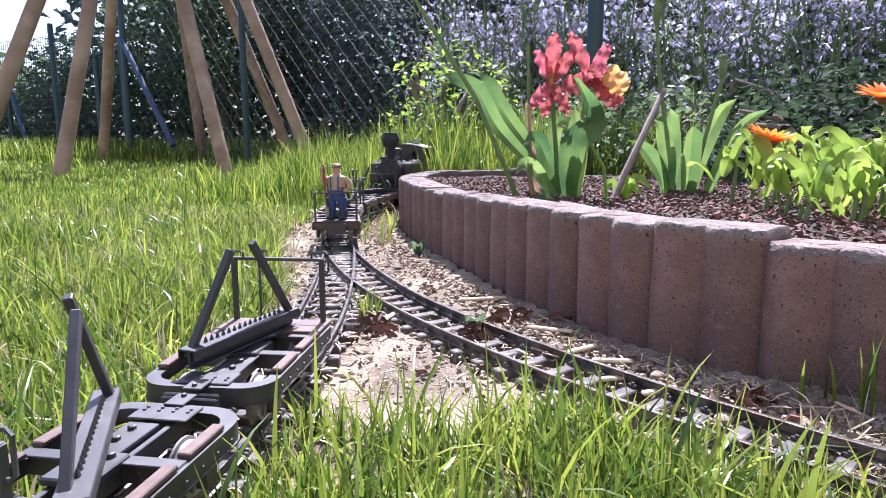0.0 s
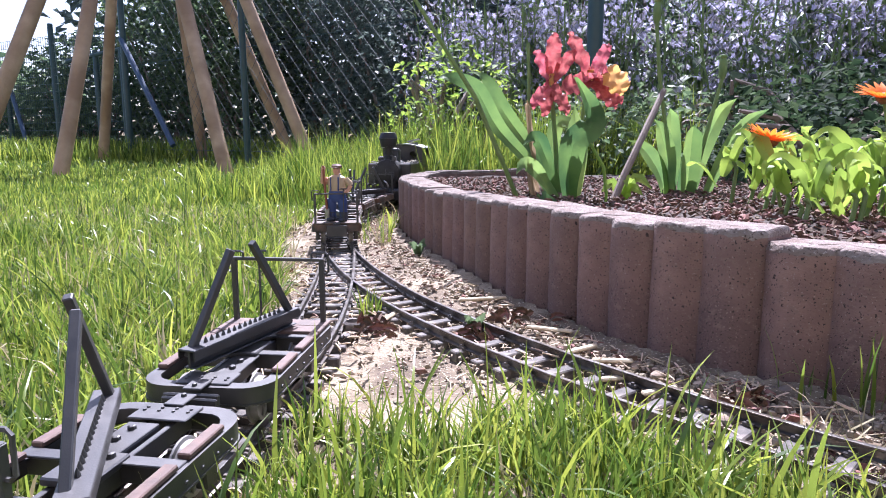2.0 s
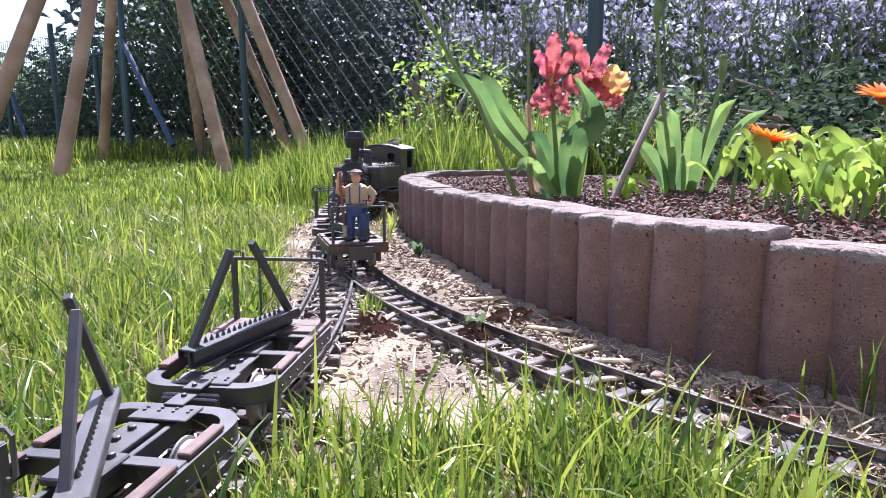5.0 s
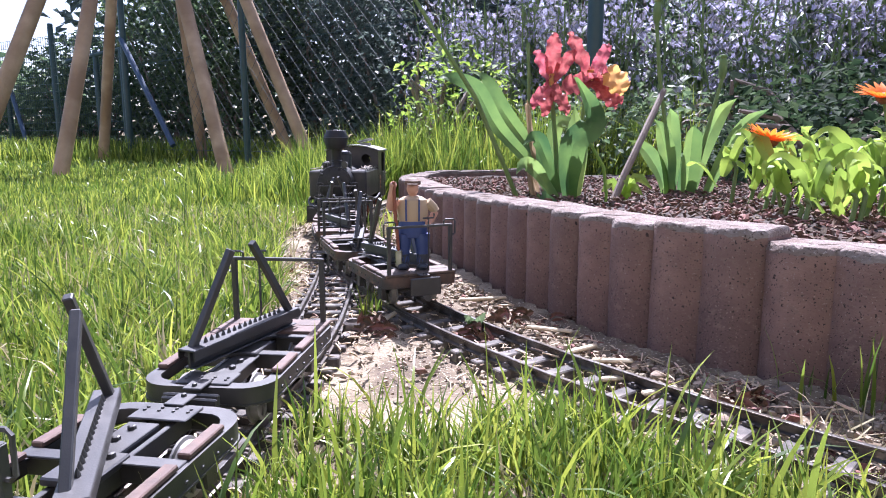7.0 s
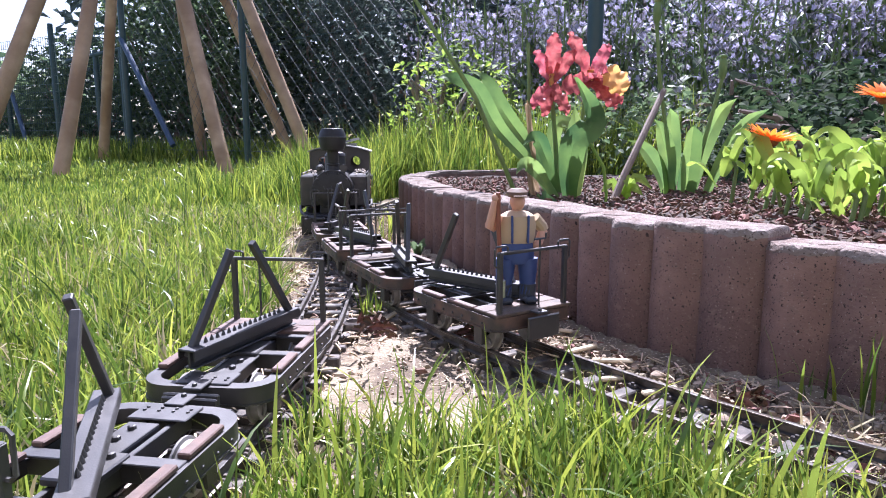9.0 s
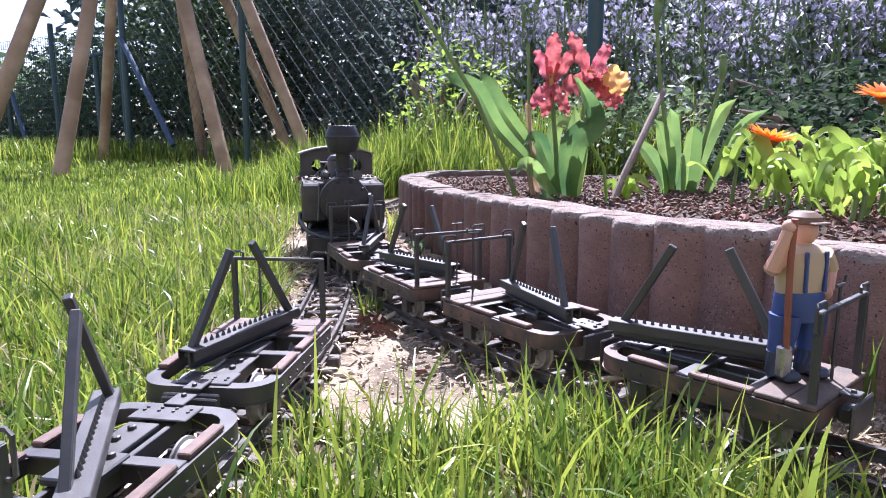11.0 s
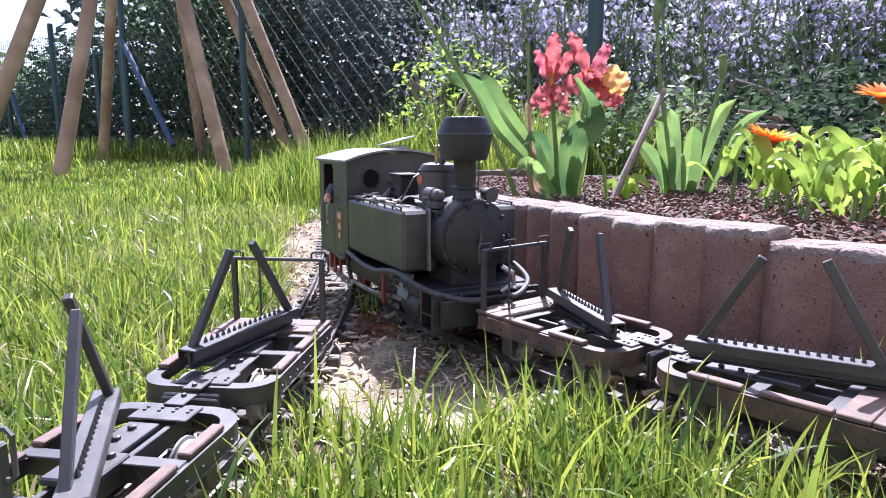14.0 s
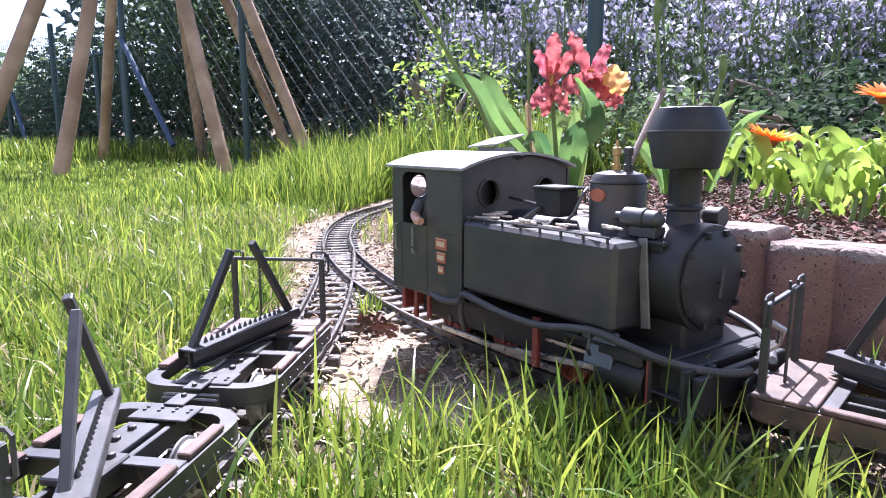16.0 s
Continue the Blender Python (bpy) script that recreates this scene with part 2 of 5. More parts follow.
    def ring(self, outer, inner, z0, z1, m=None, mi=0):
        n = len(outer)
        verts = [(x, y, z) for z in (z0, z1) for loop in (outer, inner) for x, y in loop]
        faces = []
        for i in range(n):
            j = (i + 1) % n
            faces += [(i, j, 2 * n + j, 2 * n + i), (n + j, n + i, 3 * n + i, 3 * n + j),
                      (2 * n + i, 2 * n + j, 3 * n + j, 3 * n + i), (j, i, n + i, n + j)]
        return self.add(verts, faces, m, mi)

    def mesh(self, name, mats, smooth=True):
        me = bpy.data.meshes.new(name)
        me.from_pydata(self.v, [], self.f)
        for x in (mats if isinstance(mats, (list, tuple)) else [mats]):
            me.materials.append(x)
        if any(self.mi):
            me.polygons.foreach_set("material_index", self.mi)
        if smooth:
            me.polygons.foreach_set("use_smooth", [True] * len(self.f))
            me.set_sharp_from_angle(angle=radians(28))
        me.update()
        return me


def part(name, geo, mat, parent, label="", m=None):
    ob = new(name, geo if isinstance(geo, bpy.types.Mesh) else geo.mesh(name, mat))
    ob.parent = parent
    if m is not None:
        ob.matrix_basis = m
    return tagged(ob, label)


def thing(name, label, category, m=None, group="", kind=""):
    ob = new(name)
    ob.empty_display_size = 0.05
    if m is not None:
        ob.matrix_basis = m
    return tagged(ob, label, category, group, kind)


def solid(name, geo, mat, label, category, m=None, group="", kind="", smooth=True):
    ob = new(name, geo.mesh(name, mat, smooth))
    if m is not None:
        ob.matrix_basis = m
    return tagged(ob, label, category, group, kind)


def rounded(x0, x1, y0, y1, r0, r1, seg=6):
    """A rounded rectangle's outline, counter-clockwise; r0: corner radius at x0, r1: at x1."""
    out = []
    for cx, cy, r, a0 in ((x1 - r1, y0 + r1, r1, -90), (x1 - r1, y1 - r1, r1, 0), (x0 + r0, y1 - r0, r0, 90), (x0 + r0, y0 + r0, r0, 180)):
        for k in range(seg + 1):
            a = radians(a0 + 90 * k / seg)
            out.append((cx + r * math.cos(a), cy + r * math.sin(a)))
    return out


# ---------------------------------------------------------------- the railway's lines
def dense(points, n=16):
    P = np.array(points, float)
    Q = np.vstack([2 * P[0] - P[1], P, 2 * P[-1] - P[-2]])
    out = []
    for i in range(1, len(Q) - 2):
        a, b, c, d = Q[i - 1:i + 3]
        for u in np.linspace(0, 1, n, endpoint=False):
            out.append(0.5 * (2 * b + (c - a) * u + (2 * a - 5 * b + 4 * c - d) * u * u + (3 * b - a - 3 * c + d) * u ** 3))
    D = np.array(out)
    for _ in range(4):
        D[1:-1] = (D[:-2] + 2 * D[1:-1] + D[2:]) / 4
    return D, np.r_[0, np.cumsum(np.hypot(*np.diff(D, axis=0).T))]


LOOP = [(1.05, -.38), (.90, -.20), (.75, -.055), (.62, .045), (.46, .15), (.33, .245), (.231, .327), (.196, .362), (.148, .416), (.119, .453), (.089, .49),
        (.066, .523), (.045, .553), (.008, .609), (-.036, .685), (-.073, .764), (-.108, .85), (-.138, .94), (-.165, 1.03),
        (-.186, 1.14), (-.201, 1.26), (-.207, 1.36), (-.204, 1.46), (-.192, 1.56), (-.172, 1.65), (-.145, 1.735), (-.130, 1.82),
        (-.114, 1.905), (-.097, 1.99), (-.074, 2.07), (-.04, 2.15), (.01, 2.22), (.09, 2.28), (.20, 2.32)]
SIDING = [(-.165, 1.03), (-.150, .92), (-.136, .80), (-.127, .70), (-.122, .60), (-.124, .50), (-.134, .40), (-.145, .30), (-.162, .20), (-.185, .10), (-.215, 0), (-.25, -.1), (-.29, -.2)]
LOOP_D, LOOP_S = dense(LOOP)
LOOP_S = LOOP_S - LOOP_S[np.argmin(np.hypot(LOOP_D[:, 0] - .151, LOOP_D[:, 1] - .413))]
SIDE_D, SIDE_S = dense(SIDING)


def on_line(D, S, s):
    return np.array([np.interp(s, S, D[:, 0]), np.interp(s, S, D[:, 1])])


def ride(D, S, s, half, forward=True):
    """The pose of a vehicle whose wheels stand at s - half and s + half; forward is towards smaller s."""
    a, b = on_line(D, S, s - half), on_line(D, S, s + half)
    d = (a - b) if forward else (b - a)
    c = (a + b) / 2
    return pose(c[0], c[1], 0, 0, 0, math.degrees(math.atan2(d[1], d[0])))


def near_line(D, x, y):
    return float(np.min(np.hypot(D[:, 0] - x, D[:, 1] - y)))


# ---------------------------------------------------------------- ground
EDGE = [(.62, .20), (.50, .285), (.42, .340), (.36, .382), (.297, .427), (.255, .459), (.229, .488), (.195, .523), (.160, .570), (.123, .642), (.077, .750), (.036, .870), (.0, .985),
        (-.045, 1.13), (-.078, 1.28), (-.095, 1.40), (-.097, 1.50), (-.085, 1.59), (-.055, 1.67), (-.005, 1.74), (.07, 1.80), (.17, 1.84), (.29, 1.85), (.42, 1.83)]
EDGE_D, EDGE_S = dense(EDGE, 24)
GROUND_Z = -0.022


def in_bed(x, y):
    """True inside the raised bed, to the right of the edging."""
    i = int(np.argmin(np.hypot(EDGE_D[:, 0] - x, EDGE_D[:, 1] - y)))
    i = min(max(i, 1), len(EDGE_D) - 2)
    d = EDGE_D[i + 1] - EDGE_D[i - 1]
    return d[0] * (y - EDGE_D[i, 1]) - d[1] * (x - EDGE_D[i, 0]) < 0


def build_ground():
    g = Geo()
    xs = [-60, -25, -10, -6] + list(np.arange(-4, 4.01, 0.25)) + [6, 10, 25, 60]
    ys = [-30, -10, -3] + list(np.arange(-1, 9.01, 0.25)) + [12, 20, 40, 90]
    verts = []
    for y in ys:
        for x in xs:
            z = GROUND_Z + 0.006 * (noise.noise((x * 0.9, y * 0.9, 3)) if abs(x) < 5 and 0 < y < 9 else 0) - 0.006
            verts.append((x, y, z))
    n = len(xs)
    faces = [(j * n + i, j * n + i + 1, (j + 1) * n + i + 1, (j + 1) * n + i) for j in range(len(ys) - 1) for i in range(n - 1)]
    g.add(verts, faces)
    solid("ground", g, TURF, "lawn soil under rough grass", "ground", kind="structure")
    g = Geo()
    step = 0.01
    index, verts, faces = {}, [], []

    def vert(i, j):
        if (i, j) not in index:
            x, y = i * step, j * step
            e = near_line(EDGE_D, x, y)
            h = 0.003 * noise.noise((x * 30, y * 30, 0)) + 0.004 * noise.noise((x * 9, y * 9, 5)) + 0.008 * max(0, 1 - e / 0.05)
            d = min(near_line(LOOP_D, x, y), near_line(SIDE_D, x, y))
            h += 0.004 * max(0, noise.noise((x * 55, y * 55, 9))) - (0.003 if d < 0.055 else 0)
            if d < 0.03:
                h = min(h, -0.0005)
            index[i, j] = len(verts)
            verts.append((x, y, -0.0145 + h))
        return index[i, j]

    for i in range(-40, 75):
        for j in range(2, 215):
            x, y = (i + .5) * step, (j + .5) * step
            dl, ds = near_line(LOOP_D, x, y), near_line(SIDE_D, x, y)
            wob = 0.02 * noise.noise((x * 14, y * 14, 2))
            if dl < 0.10 + wob or ds < 0.062 + wob or (near_line(EDGE_D, x, y) < 0.10 and not in_bed(x, y)) or (-.16 < x < .25 and .12 < y < .62 and x < .30 - .4 * (y - .12)):
                faces.append((vert(i, j), vert(i + 1, j), vert(i + 1, j + 1), vert(i, j + 1)))
    g.add(verts, faces)
    solid("track_bed", g, SAND, "dry sandy soil bed with wood chips under the rails", "soil", kind="structure")
    # raised bed soil
    g = Geo()
    verts, faces, index = [], [], {}
    step = 0.025

    def bed_vert(i, j):
        if (i, j) not in index:
            x, y = i * step, j * step
            index[i, j] = len(verts)
            verts.append((x, y, 0.076 + 0.004 * noise.noise((x * 12, y * 12, 1)) + 0.003 * noise.noise((x * 35, y * 35, 4))))
        return index[i, j]

    for i in range(-5, 70):
        for j in range(9, 76):
            x, y = (i + .5) * step, (j + .5) * step
            if in_bed(x, y) and near_line(EDGE_D, x, y) > 0.048:
                faces.append((bed_vert(i, j), bed_vert(i + 1, j), bed_vert(i + 1, j + 1), bed_vert(i, j + 1)))
    g.add(verts, faces)
    solid("bed_soil", g, MULCH, "dark bark mulch soil in the raised bed", "soil", kind="structure")


build_ground()
# Added wall behind the camera, never seen: blocks sky light, bounces warm sun.
solid("house_wall", Geo().box(-14, 14, -5.4, -5.0, -.05, 5.5, .02), BOUNCE_WALL, "plain grey wall added unseen behind the camera to cut sky light and bounce sun", "wall", kind="structure")


# ---------------------------------------------------------------- rails and sleepers
def rail_geo(D, S, s0, s1, off, step=0.008):
    prof = [(-.0034, -.0083), (.0034, -.0083), (.0034, -.0074), (.0007, -.0066), (.0007, -.0024), (.0017, -.0016), (.0017, -.0003), (.0012, 0), (-.0012, 0), (-.0017, -.0003), (-.0017, -.0016), (-.0007, -.0024), (-.0007, -.0066), (-.0034, -.0074)]
    k = len(prof)
    verts, faces = [], []
    ss = np.arange(s0, s1, step)
    for s in ss:
        a, b = on_line(D, S, s - .004), on_line(D, S, s + .004)
        d = (b - a) / np.hypot(*(b - a))
        nrm = np.array([d[1], -d[0]])
        c = (a + b) / 2
        wob = 0.0006 * noise.noise((s * 9, off * 40, 2))
        for y, z in prof:
            q = c + nrm * (off + y + wob)
            verts.append((q[0], q[1], z))
    for i in range(len(ss) - 1):
        for j in range(k):
            l = (j + 1) % k
            faces.append((i * k + j, i * k + l, (i + 1) * k + l, (i + 1) * k + j))
    return Geo().add(verts, faces)


def sleeper_mesh():
    g = Geo()
    g.box(-.0055, .0055, -.036, .036, -.019, -.0085, .001)
    for s in (-1, 1):
        for e in (-1, 1):
            g.box(-.0035, .0035, s * .0225 + e * .0034 - .0016, s * .0225 + e * .0034 + .0016, -.0085, -.0055, .0006)
            g.box(-.0012, .0012, s * .0225 + e * .0036 - .0012, s * .0225 + e * .0036 + .0012, -.0055, -.0042, .0003)
    return g.mesh("sleeper", SLEEPER)


SLEEPER_MESH = sleeper_mesh()


def build_track(name, D, S, s0, s1, label, spacing=0.029, cut=None):
    t = thing(name, label, "railway track", kind="structure")
    part("rail", rail_geo(D, S, s0, s1, -.0233), RAIL, t)
    part("rail", rail_geo(D, S, s0 if cut is None else cut, s1, .0233), RAIL, t)
    rnd = random.Random(5)
    s = s0 + .01
    while s < s1:
        a, b = on_line(D, S, s - .004), on_line(D, S, s + .004)
        c = (a + b) / 2
        part("sleeper", SLEEPER_MESH, None, t, m=pose(c[0], c[1], rnd.uniform(-.0008, .0004), 0, 0, math.degrees(math.atan2(*(b - a)[::-1])) + rnd.uniform(-2, 2)))
        s += spacing
    return t


build_track("track_1", LOOP_D, LOOP_S, -.75, 1.95, "curved garden railway track with dark sleepers on sand")
build_track("track_2", SIDE_D, SIDE_S, .0, 1.2, "siding track joining the curve at a switch")


# ---------------------------------------------------------------- edging of the bed
STONE_PITCH = .0972


def stone_mesh(seed):
    """A twin-column palisade with shallow convex fronts and a rough, chipped top; the columns face -y."""
    pts = []
    n = 13
    for side in (1, -1):
        for k in range(n):
            u = 1 - 2 * k / (n - 1)                  # across one column, from +x to -x
            x = side * .0243 + .0241 * u
            outer = u * side > 0
            depth = .0445 - (.0135 if outer else .0085) * abs(u) ** (2.6 if outer else 2.2)
            pts.append((x, -depth, side * .024, -.020))
    pts += [(-.0478, -.008, -.024, -.008), (-.0478, .012, -.024, 0), (.0478, .012, .024, 0), (.0478, -.008, .024, -.008)]
    n = len(pts)
    rings = [(-.06, 0), (-.02, 0), (.0, 0), (.02, 0), (.04, 0), (.06, 0), (.08, 0), (.0945, 0), (.0968, .02), (.0986, .05), (.0996, .10), (.1000, .20), (.1002, .34), (.1002, .5), (.1002, .7)]
    verts, faces = [], []
    for z, inset in rings:
        for x, y, cx, cy in pts:
            px, py = x + (cx - x) * inset, y + (cy - y) * inset
            k = .0006 if z < .09 else .0013
            px += k * noise.noise((x * 60, y * 60 + z * 40, seed * 3.1))
            py += k * noise.noise((x * 60 + 9, y * 60 + z * 40, seed * 2.3)) + .0005 * noise.noise((x * 220, z * 220, seed * 5.3))
            dz = 0
            if z > .09:
                dz = .0022 * noise.noise((px * 45, py * 45, seed)) + .0016 * noise.noise((px * 190, py * 190, seed)) + .001 * noise.noise((px * 420, py * 420, seed))
                if inset < .06:
                    dz -= .0035 * max(0, noise.noise((x * 90, seed * 7.7, 3)))       # chips along the rim
            verts.append((px, py, z + dz))
    m = len(rings)
    for i in range(m - 1):
        for j in range(n):
            l = (j + 1) % n
            faces.append((i * n + j, i * n + l, (i + 1) * n + l, (i + 1) * n + j))
    verts.append((0, -.012, .1002))
    c = len(verts) - 1
    faces += [((m - 1) * n + j, (m - 1) * n + (j + 1) % n, c) for j in range(n)]
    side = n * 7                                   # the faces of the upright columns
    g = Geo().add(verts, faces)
    # faces above the columns get the sunlight painted into their colour
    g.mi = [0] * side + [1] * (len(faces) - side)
    return g.mesh("palisade_stone", [CONCRETE, WORN_LIT_TOP])


def build_edging():
    t = thing("garden_edging", "low wall of twin-column red-brown concrete palisades round the bed", "garden edging", kind="structure")
    meshes = [stone_mesh(k) for k in range(5)]
    rnd = random.Random(11)
    seam = EDGE_S[int(np.argmin(np.hypot(EDGE_D[:, 0] - .236, EDGE_D[:, 1] - .481)))]
    s, i = seam % STONE_PITCH, 0
    while s < EDGE_S[-1] - .1:
        a, b = on_line(EDGE_D, EDGE_S, s), on_line(EDGE_D, EDGE_S, s + STONE_PITCH)
        d = b - a
        c = (a + b) / 2
        ang = math.degrees(math.atan2(d[1], d[0]))
        sunk = .010 * min(1, max(0, (c[1] - .70) / .30))
        # the stone right of the seam sits lower than its neighbour
        low = .004 if s < seam - .01 else -.001
        m = pose(c[0], c[1], -sunk - low + rnd.uniform(-.0018, .0018), rnd.uniform(-.8, .8), rnd.uniform(-.9, .9), ang + rnd.uniform(-1.2, 1.2)) @ pose(0, -.044, 0, 0, 0, 180)
        part("palisade_stone", meshes[i % 5], None, t, m=m)
        s += STONE_PITCH
        i += 1
    return t


build_edging()


# ---------------------------------------------------------------- stake wagons
def wheel_geo(r):
    """A flanged wheel; its axle lies along y, the flange towards -y."""
    g = Geo()
    m = Matrix.Rotation(radians(-90), 4, "X")
    g.turn([(0, -.0005), (r * .3, -.0005), (r * .32, -.0025), (r * .78, -.002), (r * .82, -.0032), (r * .98, -.0032), (r, .0015), (r * 1.13, .002), (r * 1.13, .0032), (r * .9, .0035), (0, .0035)], 24, m @ Matrix.Scale(-1, 4, (0, 0, 1)))
    for k in range(5):
        a = 2 * math.pi * k / 5
        g.bar((r * .25 * math.cos(a), .003, r * .25 * math.sin(a)), (r * .85 * math.cos(a), .003, r * .85 * math.sin(a)), .002, .0016)
    return g


HALF, WIDE = .0675, .0405            # half length and half width of a wagon's frame
AXLE_X, WHEEL_R = .036, .0136
RAISE = .004                         # a loaded body sits this much higher than its drawing
wheels = []                          # (wheel object, local pose, radius, sign)


def build_wagon(label, m, bolster_turn, bolster_x=-.018, gate=True, group="stake wagons", gx=.0635, bolster_y=0.0, tip=(0, 0)):
    w = thing("stake_wagon", label, "model wagon", m, group=group)
    # frame: upright band and top flange
    outer, inner = rounded(-HALF, HALF, -WIDE, WIDE, .02, .008), rounded(-HALF + .0012, HALF - .0012, -WIDE + .0012, WIDE - .0012, .0188, .0068)
    flange = rounded(-HALF + .0085, HALF - .007, -WIDE + .0075, WIDE - .0075, .013, .003)
    g = Geo().ring(outer, inner, .0190, .0288).ring(outer, flange, .0288, .0300)
    lip = rounded(-HALF - .0007, HALF + .0007, -WIDE - .0007, WIDE + .0007, .0205, .0085)
    g.ring(lip, inner, .0190, .0202)
    part("frame", g, IRON if not gate else IRON_BROWN, w, "curved iron frame with rounded corners")
    g = Geo()
    for x in np.linspace(-.045, .05, 8):
        for s in (-1, 1):
            g.turn([(0, .0010), (.0009, .0008), (.0012, 0)][::-1], 8, pose(x, s * (WIDE), .0235, -90 * s))
    for x in (-.059, -.0555):
        for y in (-.012, -.004, .004, .012):
            g.turn([(.0010, 0), (.0008, .0008), (0, .0009)], 8, pose(x, y, .0312))
    tagged(part("rivets", g, IRON, w), kind="stuff")
    g = Geo().box(-.0645, -.046, -.016, .016, .0300, .0312, .0005)
    part("gusset_plate", g, IRON, w)
    for x in (-.006, .0320):
        part("cross_member", Geo().box(x - .004, x + .004, -WIDE + .002, WIDE - .002, .0295, .0309, .0004).box(x - .001, x + .001, -WIDE + .003, WIDE - .003, .020, .0296, .0003), IRON, w)
    part("centre_sill", Geo().box(-.064, .064, -.009, -.006, .019, .0285, .0004).box(-.064, .064, .006, .009, .019, .0285, .0004), IRON, w)
    part("pivot_plate", Geo().box(bolster_x - .013, bolster_x + .013, -.012, .012, .0285, .0325, .0008).turn([(.0022, .0325), (.0018, .0345), (0, .0348)], 10, pose(bolster_x - .008, .006, 0)), IRON, w)
    for s in (-1, 1):
        for x0, x1 in ((-.042, -.0105), (-.0015, .0345)):
            part("side_strip", Geo().box(x0, x1, s * (WIDE - .0045) - .0032, s * (WIDE - .0045) + .0032, .0303, .0332, .0006), STRIP, w, "brown wooden strip")
    g = Geo().box(-.044, -.010, -.013, .0035, .0288, .0300, .0004).box(-.044, -.010, .0023, .0035, .018, .0290, .0003)
    for x in (-.036, -.024):
        g.turn([(.0021, .0300), (.0020, .0318), (.0012, .0322), (0, .0322)], 6, Matrix.Translation((x, -.006, 0)))
    part("sill_plate", g, IRON, w, "bolted iron plate beside the centre sill")
    # platform
    for k in range(2 if gx < .07 else 3):
        x0 = .0360 + k * .0158
        part("plank", Geo().box(x0, x0 + .0153, -WIDE + .0015, WIDE - .0015, .0303, .0330, .0005), PLANK, w)
    # gate
    for s in (-1, 1):
        part("post", Geo().box(gx - .002, gx + .002, s * .034 - .0018, s * .034 + .0018, .018, .081, .0004), IRON, w)
        g = Geo()
        loop = [(gx, s * .0265, .0795), (gx, s * .0265, .0845), (gx, s * .028, .0858), (gx, s * .0375, .0858), (gx, s * .0392, .0842), (gx, s * .0392, .0715), (gx, s * .0375, .070), (gx, s * .0345, .070)]
        part("handle", g.tube(loop, .0009, 6), IRON, w, "bent wire grab handle")
    part("crossbar", Geo().box(gx - .0015, gx + .0015, -.0355, .0355, .0790, .0815, .0004), IRON, w)
    part("brake_rod", Geo().tube([(gx - .006, .012, .018), (gx - .006, .012, .088)], .0009, 6).tube([(gx - .006, .006, .0875), (gx - .006, .018, .0875), (gx - .006, .0185, .092)], .0009, 6), IRON, w, "upright rod with a small crank")
    # turning bolster with its stakes
    bm = Geo().box(-.053, .053, -.0045, .0045, .0345, .0352, .0003).box(-.053, .053, -.001, .001, .035, .0455, .0003).box(-.055, .055, -.0062, .0062, .0452, .0466, .0004)
    bm.box(-.055, .055, -.0062, -.0052, .0400, .0455, .0002).box(-.055, .055, .0052, .0062, .0400, .0455, .0002)
    b = part("bolster", bm, IRON, w, "black iron beam with a row of spikes", pose(bolster_x, bolster_y, 0, 0, 0, bolster_turn))
    for k in range(15):
        x = -.038 + k * .0054
        part("spike", SPIKE_MESH, None, b, m=pose(x, 0, .0466))
    for s in (-1, 1):
        part("stake", Geo().bar((s * .0500, s * -.003, .040), (s * .0155 + tip[0], s * .004 + tip[1], .1005), .0053, .0042, .0006, up=(0, 1, 0)), IRON, b, "leaning flat iron stake")
    # running gear
    for x in (-AXLE_X, AXLE_X):
        part("axle", Geo().tube([(x, -.03, WHEEL_R), (x, .03, WHEEL_R)], .0018, 8), IRON, w)
        for s in (-1, 1):
            local = pose(x, s * .0228, WHEEL_R, 0, 0, 0 if s > 0 else 180)
            wh = part("wheel", WAGON_WHEEL, None, w, "worn steel flanged wheel", local)
            wheels.append((wh, local, WHEEL_R, s, w))
            part("axle_box", Geo().box(x - .0055, x + .0055, s * .0315 - .003, s * .0315 + .003, .006, .0205, .0008).box(x - .009, x + .009, s * .031 - .0012, s * .031 + .0012, .0175, .0218, .0004), IRON, w)
    for e in (-1, 1):
        g = Geo().box(min(e * HALF, e * (HALF + .010)), max(e * HALF, e * (HALF + .010)), -.006, .006, .0165, .0245, .0006)
        g.box(min(e * (HALF + .0085), e * (HALF + .0105)), max(e * (HALF + .0085), e * (HALF + .0105)), -.0165, .0165, .0115, .0300, .0016)
        g.box(min(e * (HALF - .006), e * (HALF + .009)), max(e * (HALF - .006), e * (HALF + .009)), -.0055, .0055, .0312, .0326, .0004)
        g.turn([(.0016, .0326), (.0013, .0342), (0, .0345)], 8, Matrix.Translation((e * (HALF + .005), 0, 0)))
        part("coupler", g, IRON, w, "iron buffer plate with a link")
    for ob in w.children:
        if not ob.name.startswith(("wheel", "axle")):
            ob.matrix_basis = pose(0, 0, RAISE if gate else RAISE * .4) @ ob.matrix_basis
    return w


SPIKE_MESH = Geo().turn([(.0013, 0), (.0011, .0012), (.0002, .0036)], 8).mesh("spike", IRON)
WAGON_WHEEL = wheel_geo(WHEEL_R).mesh("wheel", WHEEL)


